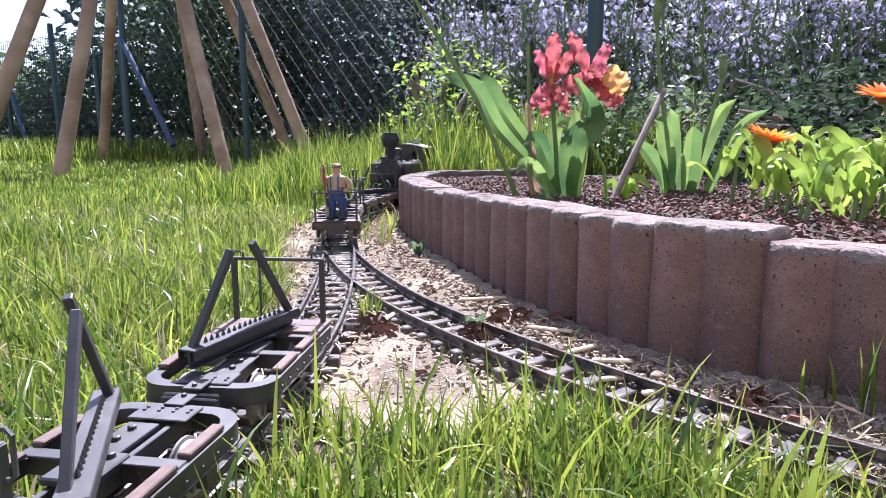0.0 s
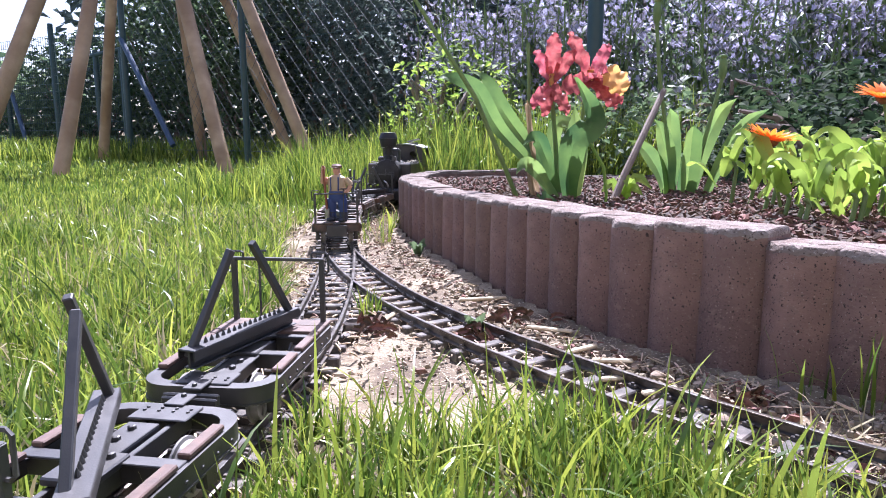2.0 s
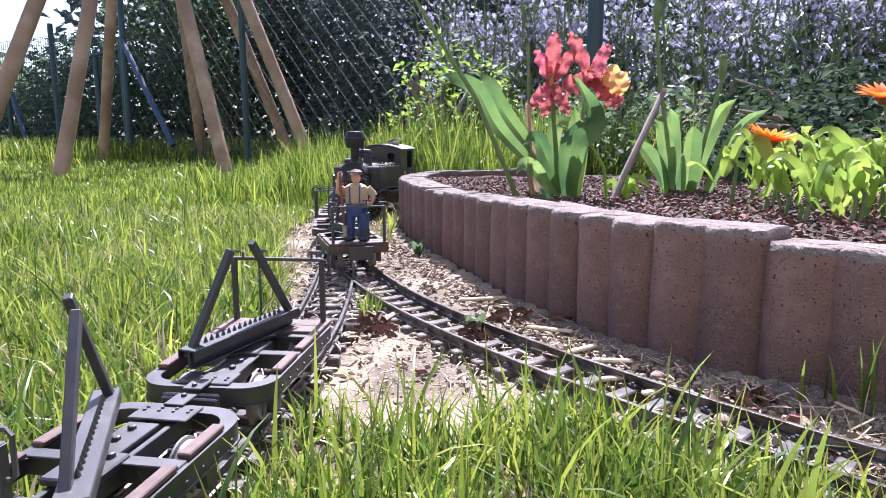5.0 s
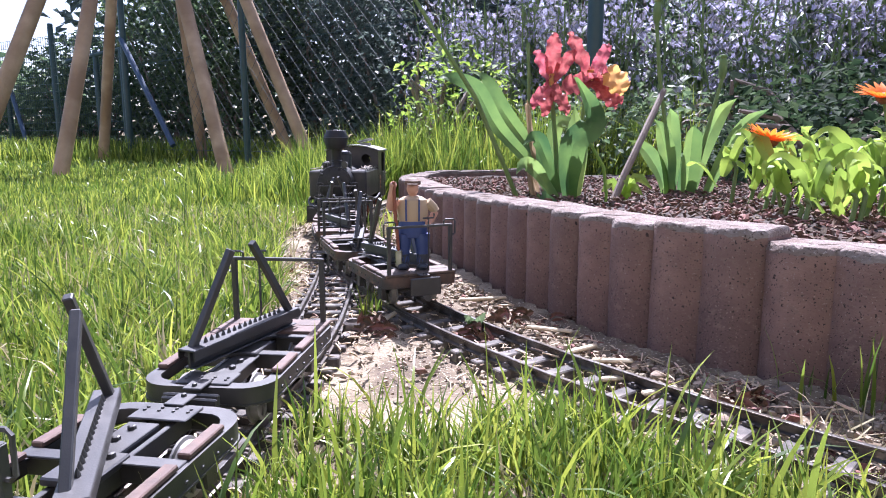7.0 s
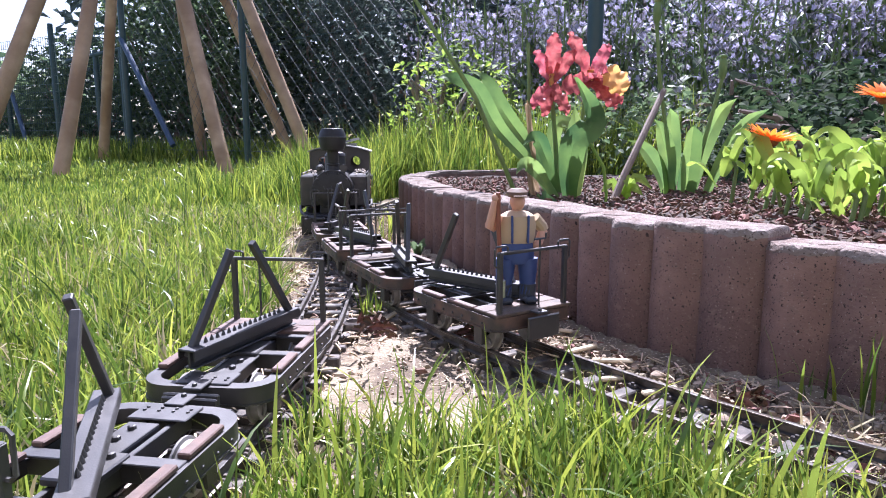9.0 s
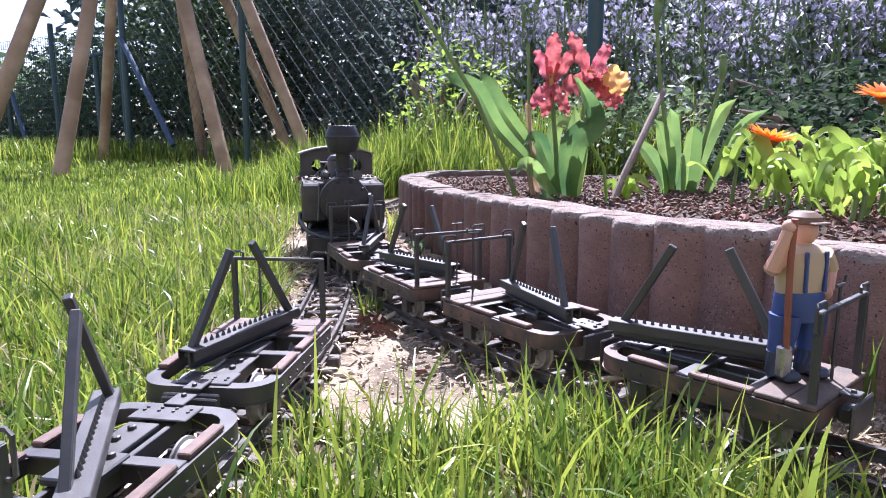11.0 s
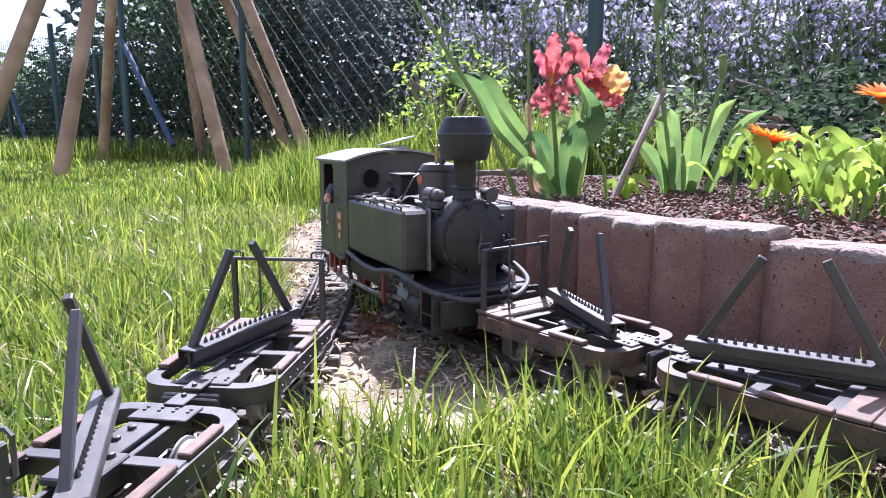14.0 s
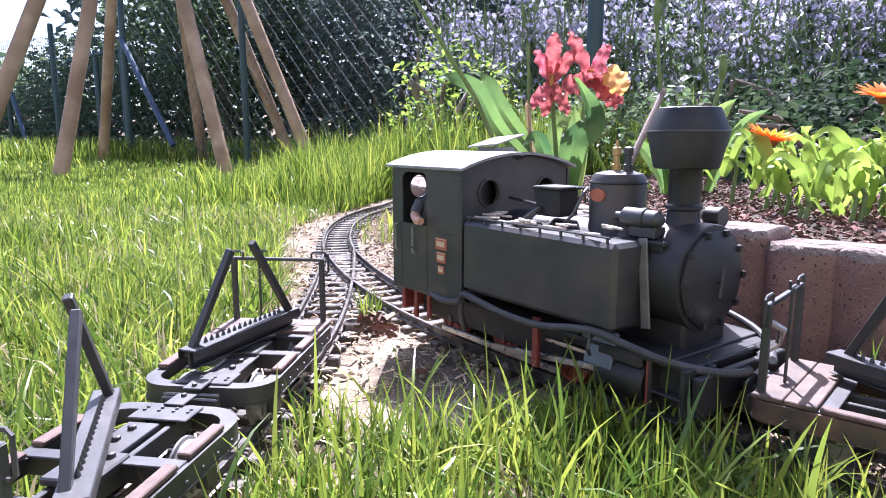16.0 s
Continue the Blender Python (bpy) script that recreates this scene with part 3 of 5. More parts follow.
# ---------------------------------------------------------------- locomotive
def cab_side(sgn):
    """A cab side sheet with its arched window opening."""
    x0, x1, z0, z1 = -.252, -.152, .044, .153
    wx0, wx1, wz0, wz1, r = -.236, -.199, .104, .1495, .007
    y0, y1 = sorted((sgn * .0600, sgn * .0622))
    m = Matrix(((1, 0, 0, 0), (0, 0, 1, 0), (0, 1, 0, 0), (0, 0, 0, 1)))
    win, rim = [], []
    for cx, cz, rr, a0, qx, qz in ((wx1 - .002, wz0 + .002, .002, -90, x1, z0), (wx1 - r, wz1 - r, r, 0, x1, z1), (wx0 + r, wz1 - r, r, 90, x0, z1), (wx0 + .002, wz0 + .002, .002, 180, x0, z0)):
        for k in range(7):
            a = radians(a0 + 15 * k)
            p = (cx + rr * math.cos(a), cz + rr * math.sin(a))
            win.append(p)
            if k == 0:
                rim.append((p[0], qz) if a0 in (-90, 90) else (qx, p[1]))
            elif k == 6:
                rim.append((qx, p[1]) if a0 in (-90, 90) else (p[0], qz))
            else:
                f = (k - 1) / 4
                s0 = (p[0], qz) if a0 in (-90, 90) else (qx, p[1])
                rim.append((qx, qz))
    return Geo().ring(rim, win, y0, y1, m)


def arc(y, edge=.153, rise=.012, half=.066):
    return edge + rise * (1 - (y / half) ** 2)


def build_loco(m):
    L = thing("steam_locomotive", "dark grey-green narrow-gauge model steam locomotive with side tanks", "model locomotive", m)
    # frame and beams
    part("main_frame", Geo().box(-.248, .045, -.031, -.027, .014, .046, .001).box(-.248, .045, .027, .031, .014, .046, .001).box(-.245, .04, -.05, .05, .042, .046, .001), BLACK, L)
    # The red front beam is coloured black: its shade is put into the colour.
    part("buffer_beam", Geo().box(.043, .048, -.050, .050, .018, .042, .0008), BLACK, L)
    part("rear_beam", Geo().box(-.254, -.249, -.052, .052, .020, .044, .0008), RED, L, "dull red rear beam")
    part("coupler", Geo().box(.048, .0555, -.006, .006, .016, .025, .0006).box(.0545, .057, -.0115, .0115, .0145, .0265, .001), IRON, L)
    part("footplate", Geo().box(-.252, .028, -.056, .056, .0455, .0478, .0006), BLACK, L)
    # boiler, smokebox, door
    ax = Matrix.Rotation(radians(90), 4, "Y")
    part("boiler", Geo().turn([(.0295, -.152), (.0295, -.022)], 40, Matrix.Translation((0, 0, .090)) @ ax), BLACK, L)
    part("smokebox", Geo().turn([(.0350, -.03), (.0350, .0195), (.0343, .0212), (.0325, .0216)], 48, Matrix.Translation((0, 0, .090)) @ ax), BLACK, L, "soot-black smokebox")
    door = part("smokebox_door", Geo().turn([(.0310, .0214), (.0310, .0232), (.0295, .0240), (.016, .0262), (0, .0270)], 40, Matrix.Translation((0, 0, .090)) @ ax), BLACK, L, "round dished smokebox door")
    for k in range(10):
        a = 2 * math.pi * k / 10
        g = Geo().box(.0225, .0262, .0303 * math.cos(a) - .0016, .0303 * math.cos(a) + .0016, .090 + .0303 * math.sin(a) - .0022, .090 + .0303 * math.sin(a) + .0022, .0005)
        part("clamp", g, BLACK, door)
    part("handle", Geo().tube([(.027, 0, .090), (.030, 0, .090)], .0018, 8).tube([(.0297, -.002, .080), (.0297, 0, .099)], .0009, 6), IRON, door)
    part("cylinder_block", Geo().box(-.020, .0385, -.047, .047, .0135, .0462, .0015), BLACK, L, "soot-black block between the front steps")
    part("saddle", Geo().box(-.028, .02, -.024, .024, .046, .066, .002), BLACK, L)
    # chimney
    part("chimney", Geo().turn([(.0145, .116), (.0125, .1215), (.0102, .126), (.0096, .132), (.0112, .133), (.0112, .1352), (.0098, .1365), (.0098, .158), (.0108, .1600)], 36), BLACK, L)
    cap = part("spark_arrestor", Geo().turn([(.0106, .1580), (.0192, .1584), (.0202, .1594), (.0252, .1815), (.0250, .1825), (.0190, .1962), (.0182, .1966), (.0174, .1945), (.0165, .180), (0, .178)], 40), BLACK, L, "black funnel-shaped spark arrestor")
    part("rim", Geo().turn([(.0251, .1807), (.0255, .1816), (.0251, .1825)], 40, caps=False), IRON, cap)
    part("rod", Geo().tube([(-.012, .0225, .128), (-.0135, .0232, .150), (-.013, .0225, .172)], .0009, 6), IRON, L)
    # dome and valves
    dome = part("steam_dome", Geo().turn([(.0205, .112), (.0192, .118), (.0190, .146), (.0182, .1505), (.0160, .1535), (.010, .1552), (0, .156)], 36, Matrix.Translation((-.0515, 0, 0))), PAINT, L, "rounded steam dome")
    part("band", Geo().turn([(.0193, .1465), (.0198, .1475), (.0193, .1485)], 36, Matrix.Translation((-.0515, 0, 0))), BLACK, dome)
    part("maker_plate", Geo().turn([(.0064, 0), (.0062, .0012), (0, .0013)], 20, pose(-.0530, -.0184, .139, 90, 0, 0) @ Matrix.Diagonal((1, .75, 1, 1))), PLATE, dome, "oval red-bronze plate")
    for x, h in ((-.054, .177), (-.044, .170)):
        part("safety_valve", Geo().turn([(.0032, .154), (.0032, .160), (.0022, .1605), (.0022, .166), (.0031, .1665), (.0031, .1715), (.0012, .1725), (.001, h)], 12, Matrix.Translation((x, 0, 0))), BRASS if x < -.05 else IRON, L, "brass safety valve" if x < -.05 else "")
    # side tanks
    for s in (-1, 1):
        y0, y1 = sorted((s * .026, s * .0625))
        tank = part("side_tank", Geo().box(-.1515, -.004, y0, y1, .058, .1140, .003), PAINT, L, "dark green-grey riveted water tank")
        part("tank_rail", Geo().tube([(-.148, s * .0605, .1172), (-.010, s * .0605, .1172)], .0008, 6), IRON, tank)
        g = Geo()
        for x in np.linspace(-.145, -.012, 8):
            g.box(x - .0008, x + .0008, s * .0605 - .0008, s * .0605 + .0008, .1135, .1175, .0002)
        part("rail_posts", g, IRON, tank)
        part("filler_cap", Geo().turn([(.0105, .1135), (.0105, .1165), (.0095, .1175), (0, .118)], 20, Matrix.Translation((-.098, s * .043, 0))), BLACK, tank)
    # tools and kindling on the tanks
    rnd = random.Random(3)
    g = Geo()
    for k in range(52):
        x, s = rnd.uniform(-.142, -.014), rnd.choice((-1, -1, 1))
        a = rnd.uniform(-.4, .4)
        ln = rnd.uniform(.008, .022)
        c = Vector((x, s * rnd.uniform(.034, .057), .1150 + rnd.uniform(0, .0055)))
        d = Vector((math.cos(a), math.sin(a), rnd.uniform(-.1, .1))) * ln / 2
        g.bar(c - d, c + d, .0022, .0016, .0003)
    tagged(part("kindling", g, COAL, L, "pale sticks lying on the tanks"), kind="stuff")
    part("lubricator", Geo().box(-.104, -.080, -.030, -.008, .121, .1415, .0015).box(-.1055, -.0785, -.0315, -.0065, .1405, .1432, .0008), BLACK, L)
    part("regulator_rod", Geo().tube([(-.150, -.012, .130), (-.105, -.022, .128), (-.096, -.033, .127)], .0014, 6).tube([(-.096, -.033, .127), (-.108, -.040, .1165)], .002, 6), IRON, L)
    part("steam_pipe", Geo().tube([(-.08, -.012, .142), (-.066, -.016, .143), (-.064, -.022, .14), (-.066, -.03, .125), (-.072, -.036, .116)], .0012, 6), IRON, L)
    part("dynamo", Geo().turn([(.0030, -.022), (.0030, -.017), (.0050, -.0165), (.0066, -.0145), (.0066, -.002), (.0070, -.0018), (.0070, .001), (.0060, .0012), (.0058, .0095), (.0035, .012), (0, .0125)], 18, Matrix.Translation((-.010, -.026, .1270)) @ ax).box(-.02, 0, -.030, -.018, .115, .1225, .0008), IRON, L)
    part("head_lamp", Geo().turn([(.0035, -.006), (.0062, -.003), (.0062, .006), (.0068, .0062), (.0068, .0078), (0, .008)], 18, Matrix.Translation((.008, .020, .1275)) @ ax).box(.004, .012, .017, .023, .117, .123, .0006), IRON, L, "small round black lamp")
    part("front_bracket", Geo().box(-.004, .010, -.034, -.018, .112, .1145, .0004).box(-.001, .008, -.033, -.020, .103, .113, .0006), BLACK, L)
    part("stay", Geo().bar((-.004, -.036, .116), (.004, -.040, .060), .0062, .0018, .0004, up=(0, 1, 0)), DUSTY, L, "dusty grey slanting stay")
    # cab
    for s in (-1, 1):
        side = part("cab_side", cab_side(s), PAINT, L, "cab side sheet with an open window")
        part("door_seam", Geo().box(-.2382, -.2370, s * .0618 - .0007, s * .0618 + .0012, .048, .103, .0002).box(-.1992, -.1980, s * .0618 - .0007, s * .0618 + .0012, .048, .103, .0002), BLACK, side)
        for x in (-.2435, -.2165):
            part("handrail", Geo().tube([(x, s * .0622, .078), (x, s * .0652, .079), (x, s * .0652, .1015), (x, s * .0622, .1025)], .0009, 6), STEEL, side)
        g = Geo()
        for z in np.linspace(.048, .150, 20):
            for x in (-.1555, -.2495):
                g.turn([(.0008, 0), (.0006, .0005), (0, .0006)], 6, pose(x, s * .0622, z, -90 * s))
        for x in np.linspace(-.247, -.16, 17):
            for z in (.0475, .1005):
                if z < .1 or x > -.196:
                    g.turn([(.0008, 0), (.0006, .0005), (0, .0006)], 6, pose(x, s * .0622, z, -90 * s))
        tagged(part("rivets", g, PAINT, side), kind="stuff")
        for z, h, w in ((.0915, .0098, .0150), (.0800, .0090, .0122), (.0695, .0068, .0085)):
            pl = part("number_plate", Geo().box(-.1785 - w / 2, -.1785 + w / 2, *sorted((s * .0622, s * .0632)), z - h / 2, z + h / 2, .0004), PLATE, side, "small red-bronze plate")
            part("raised_bars", Geo().box(-.1785 - w * .35, -.1785 + w * .35, *sorted((s * .0632, s * .0636)), z - h * .22, z + h * .22, .0001).box(-.1785 - w * .46, -.1785 + w * .46, *sorted((s * .0632, s * .0634)), z + h * .38, z + h * .44, .00005), LETTER, pl)
    for x, nm in ((-.154, "cab_front"), (-.251, "cab_back")):
        g = Geo()
        # each half of the end sheet carries a round window
        for s in (-1, 1):
            ring_in, ring_out = [], []
            cy, cz, r = s * .033, .1345, .0105
            y_lo, y_hi = sorted((0, s * .0600))
            for k in range(24):
                a = 2 * math.pi * (k + .5) / 24
                c_, s_ = math.cos(a), math.sin(a)
                ring_in.append((cy + r * c_, cz + r * s_))
                ty = ((y_hi if c_ > 0 else y_lo) - cy) / c_
                tz = ((.1640 if s_ > 0 else .048) - cz) / s_
                t = min(ty, tz)
                yy, zz = cy + t * c_, cz + t * s_
                ring_out.append((yy, min(zz, arc(yy) - .001)))
            mm = Matrix(((0, 0, 1, x), (1, 0, 0, 0), (0, 1, 0, 0), (0, 0, 0, 1)))
            g.ring(ring_out, ring_in, -.001, .001, mm)
            g.turn([(r, .0), (r + .0016, .0), (r + .0016, .0016), (r, .0016)], 24, Matrix.Translation((x + (.001 if nm == "cab_front" else -.0026), cy, cz)) @ ax, caps=False)
        part(nm, g, PAINT, L, "cab end sheet with two round windows")
    verts, n = [], 17
    for zoff in (0, .0022):
        for x in (-.2575, -.1475):
            for k in range(n):
                y = -.066 + .132 * k / (n - 1)
                verts.append((x, y, arc(y) + zoff))
    faces = []
    for k in range(n - 1):
        faces += [(k, k + 1, n + k + 1, n + k)[::-1], (2 * n + k, 2 * n + k + 1, 3 * n + k + 1, 3 * n + k),
                  (k, k + 1, 2 * n + k + 1, 2 * n + k), (n + k + 1, n + k, 3 * n + k, 3 * n + k + 1)]
    faces += [(0, n, 3 * n, 2 * n), (n - 1, 2 * n - 1, 4 * n - 1, 3 * n - 1)[::-1]]
    roof = part("cab_roof", Geo().add(verts, faces), ROOF, L, "arched grey cab roof with the sunlight put into its pale colour")
    part("hatch", Geo().box(-.020, .020, -.018, .018, 0, .0014, .0004, pose(-.205, .022, .1755, 14, -4, 0)).box(-.012, .012, -.012, .012, -.006, 0, .0004, pose(-.205, .022, .1705, 0, 0, 0)), ROOF, roof, "tilted pale roof hatch")
    part("bunker", Geo().box(-.252, -.157, -.058, .058, .0478, .052, .0005), BLACK, L)
    # running gear
    for x in (-.205, -.135, -.065):
        part("axle", Geo().tube([(x, -.03, .0165), (x, .03, .0165)], .0025, 8), IRON, L)
        for s in (-1, 1):
            local = pose(x, s * .0228, .0165, 0, 0, 0 if s > 0 else 180)
            wh = part("driving_wheel", LOCO_WHEEL, None, L, "dark red spoked driving wheel", local)
            wheels.append((wh, local, .0165, s, L))
    for s in (-1, 1):
        part("cylinder", Geo().turn([(.0125, -.018), (.0135, -.016), (.0135, .016), (.0125, .018)], 24, Matrix.Translation((-.004, s * .044, .028)) @ ax).box(-.021, .013, s * .044 - .012, s * .044 + .012, .038, .0475, .002), BLACK, L)
        part("cylinder_cover", Geo().box(-.030, -.008, *sorted((s * .056, s * .060)), .016, .041, .001, pose(0, s * .004, 0.002, s * 14, 0, 0)), COVER, L, "smooth cover plate with the sky's reflection in its blue-grey colour")
        part("side_rod", Geo().bar((-.205, s * .040, .0105), (-.065, s * .040, .0105), .003, .005, .0006), STEEL, L, "oily steel coupling rod")
        part("main_rod", Geo().bar((-.135, s * .044, .0125), (-.022, s * .044, .026), .003, .0045, .0006), STEEL, L)
        part("slide_bar", Geo().box(-.075, -.02, s * .044 - .002, s * .044 + .002, .0325, .0355, .0004), STEEL, L)
        part("valve_hanger", Geo().box(-.083, -.077, s * .050 - .002, s * .050 + .002, .012, .050, .0006), RED, L, "dull red bracket")
        part("hanger", Geo().box(-.232, -.227, s * .052 - .0015, s * .052 + .0015, .016, .046, .0006).box(-.212, -.207, s * .052 - .0015, s * .052 + .0015, .020, .046, .0006), RED, L)
        part("step", Geo().box(.020, .041, s * .050 - .006, s * .050 + .006, .013, .0145, .0004).box(.020, .041, s * .050 - .006, s * .050 + .006, .027, .0285, .0004).box(.039, .042, s * .050 - .006, s * .050 + .006, .012, .046, .0005).box(.018, .0205, s * .050 - .006, s * .050 + .006, .012, .046, .0005), BLACK, L, "dark front steps")
        part("step_edge", Geo().box(.0165, .0182, s * .050 - .006, s * .050 + .006, .018, .046, .0004), RED, L, "dull red step plate")
        hose = [(-.195, s * .060, .046), (-.180, s * .0640, .0455), (-.165, s * .0655, .046), (-.150, s * .0660, .0495), (-.146, s * .0660, .0555), (-.140, s * .0660, .0560), (-.12, s * .0665, .0535), (-.09, s * .067, .0505), (-.06, s * .067, .0510),
                (-.035, s * .0665, .0555), (-.015, s * .064, .0570), (.010, s * .060, .0525), (.030, s * .052, .0475), (.046, s * .034, .0430), (.055, s * .018, .0420), (.057, s * .012, .0450)]
        D = []
        for i in range(len(hose) - 1):
            a, b = Vector(hose[i]), Vector(hose[i + 1])
            p0, p3 = Vector(hose[max(i - 1, 0)]), Vector(hose[min(i + 2, len(hose) - 1)])
            for u in (0, .25, .5, .75):
                D.append(.5 * (2 * a + (b - p0) * u + (2 * p0 - 5 * a + 4 * b - p3) * u * u + (3 * a - p0 - 3 * b + p3) * u ** 3))
        part("hose", Geo().tube(D, .0026, 10), HOSE, L, "sagging grey rubber hose")
        part("drain_pipe", Geo().tube([(-.150, s * .063, .056), (-.152, s * .063, .040), (-.150, s * .060, .024)], .0026, 8), IRON, L)
        g = Geo().tube([(-.020, s * .0625, .057), (-.0205, s * .065, .045), (-.021, s * .062, .040)], .0012, 6).box(-.024, -.018, s * .064 - .003, s * .064 + .003, .052, .059, .0008)
        part("hose_clamp", g, IRON, L)
    part("front_hook", Geo().tube([(.050, .010, .046), (.058, .016, .055), (.062, .012, .065), (.058, .004, .070)], .0022, 8), STEEL, L, "pale curved hose end")
    # the body is a little narrower and lower than its drawing
    turned = ("chimney", "spark", "rim", "steam_dome", "boiler", "smokebox", "clamp", "handle", "band", "safety", "maker", "driving", "axle", "coupler")
    for ob in L.children_recursive:
        if not ob.name.startswith(turned):
            ob.data.transform(Matrix.Diagonal((1, .93, .962, 1)))
        elif ob.name.startswith(("spark", "rim")):
            ob.data.transform(Matrix.Diagonal((.97, .97, .965, 1)))
        elif not ob.name.startswith(("driving", "axle", "coupler")):
            ob.data.transform(Matrix.Diagonal((1, 1, .962, 1)))
    return L


LOCO_WHEEL = wheel_geo(.0165).mesh("driving_wheel", RED)


# ---------------------------------------------------------------- toy figures
def ball(g, c, r, mi, seg=14, squash=(1, 1, 1)):
    prof = [(math.sin(math.pi * k / 8), -math.cos(math.pi * k / 8)) for k in range(9)]
    prof[0], prof[-1] = (1e-7, -1), (1e-7, 1)
    g.turn(prof, seg, Matrix.Translation(c) @ Matrix.Diagonal((r * squash[0], r * squash[1], r * squash[2], 1)), mi)


def toy_worker(m):
    """A plain standing toy figure, 8.7 cm high, facing +x."""
    g = Geo()
    for s in (-1, 1):
        g.tube([(0.001, s * .0085, .0335), (.001, s * .0088, .024), (.000, s * .0092, .017), (0, s * .0092, .006)], [.0078, .007, .0062, .0058], 14, 2)
        g.tube([(0, s * .0094, .014), (0, s * .0094, .004), (.002, s * .0096, .001)], [.0064, .0062, .006], 12, 4)
        g.box(-.006, .012, s * .0094 - .005, s * .0094 + .005, 0, .0055, .002, None, 4)
    g.turn([(.0115, .030), (.0138, .034), (.0135, .042), (.0128, .0455)], 20, Matrix.Diagonal((.72, 1, 1, 1)), 2)
    g.turn([(.0130, .0445), (.0142, .052), (.0148, .060), (.0135, .0655), (.0085, .0685), (.0045, .0695)], 20, Matrix.Diagonal((.66, 1, 1, 1)), 1)
    for s in (-1, 1):
        g.bar((.0094, s * .006, .046), (.0088, s * .0062, .0665), .0016, .0022, .0004, (1, 0, 0), 2)
        g.bar((-.0094, s * .005, .046), (-.0082, s * .0062, .0665), .0016, .0022, .0004, (1, 0, 0), 2)
    ball(g, (0.0005, 0, .0760), .0064, 0, 16, (1, .88, 1.12))
    g.tube([(0, 0, .066), (0, 0, .072)], .0038, 10, 0)
    g.turn([(.0068, .0795), (.0079, .0805), (.0078, .0832), (.005, .0855), (0, .0860)], 18, Matrix.Translation((-.0005, 0, 0)), 3)
    g.box(.004, .0115, -.005, .005, .0798, .0810, .0005, None, 3)
    # one arm raised to the shaft, the other on the hip
    g.tube([(0, -.0135, .0635), (.001, -.0195, .0575), (.004, -.0215, .060)], [.0046, .0042, .004], 10, 0)
    g.tube([(.003, -.0212, .0575), (.006, -.0200, .068), (.008, -.0182, .0775)], [.004, .0034, .003], 10, 0)
    ball(g, (.008, -.0178, .0795), .0036, 0)
    g.tube([(0, .0135, .0635), (-.002, .0198, .0570), (-.002, .0215, .0540)], [.0048, .0046, .0042], 10, 1)
    g.tube([(-.002, .0212, .0540), (.002, .0165, .0445)], [.0036, .003], 10, 0)
    ball(g, (.003, .0145, .0435), .0032, 0)
    g.tube([(.010, -.0172, .0835), (.009, -.0165, .060), (.008, -.0135, .018)], .0017, 8, 5)
    g.box(.004, .0095, -.0165, -.010, .003, .019, .001, None, 6)
    g.v = [(x * 1.1, y * 1.1, z * 1.1) for x, y, z in g.v]
    return solid("toy_worker", g, [SKIN, SHIRT, BLUE, CAPBROWN, BOOT, SHAFT, STEEL], "painted toy worker in blue trousers standing on the wagon platform", "toy figure", m)


def toy_driver(m):
    g = Geo()
    g.turn([(.013, .0), (.0145, .02), (.013, .032), (.006, .037)], 16, Matrix.Diagonal((.7, 1, 1, 1)), 1)
    ball(g, (.001, 0, .046), .0068, 0, 14, (1, .9, 1.15))
    g.turn([(.0072, .0495), (.0078, .051), (.006, .0545), (0, .0555)], 16, None, 2)
    g.tube([(0, -.0125, .030), (.004, -.019, .019), (.016, -.0215, .0165), (.022, -.020, .0165)], [.0045, .0042, .0035, .003], 10, 0)
    g.tube([(0, -.0125, .030), (.003, -.0185, .021)], [.0055, .0048], 10, 1)
    return solid("toy_driver", g, [SKIN, GREYSHIRT, BOOT], "painted toy driver in a grey shirt in the cab", "toy figure", m)


# ---------------------------------------------------------------- the train and the parked wagons
WAGON_AT = {"last": (.1275, True), "third": (.2835, False), "second": (.4580, True), "front": (.6245, False)}
P2_S, P1_S = .61, .770
parked_far = build_wagon("black iron stake wagon parked on the siding", ride(SIDE_D, SIDE_S, P2_S, AXLE_X, False) @ pose(0, 0, 0, 0, 0, 180), -15, 0.0, gate=False, group="parked wagons")
parked_near = build_wagon("black iron stake wagon parked in shade on the siding", ride(SIDE_D, SIDE_S, P1_S, AXLE_X, False), 30, .004, gate=False, group="parked wagons", gx=.080, bolster_y=.004, tip=(-.013, -.005))
train = {"loco": build_loco(pose(0, 0, 0))}
for key, turn, shift in (("last", -25, -.008), ("third", 16, -.002), ("second", -14, -.010), ("front", 14, -.018)):
    train[key] = build_wagon({"front": "rusty iron stake wagon carrying a toy worker on its platform"}.get(key, "rusty iron stake wagon coupled in the train"), pose(0, 0, 0), turn, shift, group="wagons of the train")
worker = toy_worker(pose(0, 0, 0))
driver = toy_driver(pose(0, 0, 0))


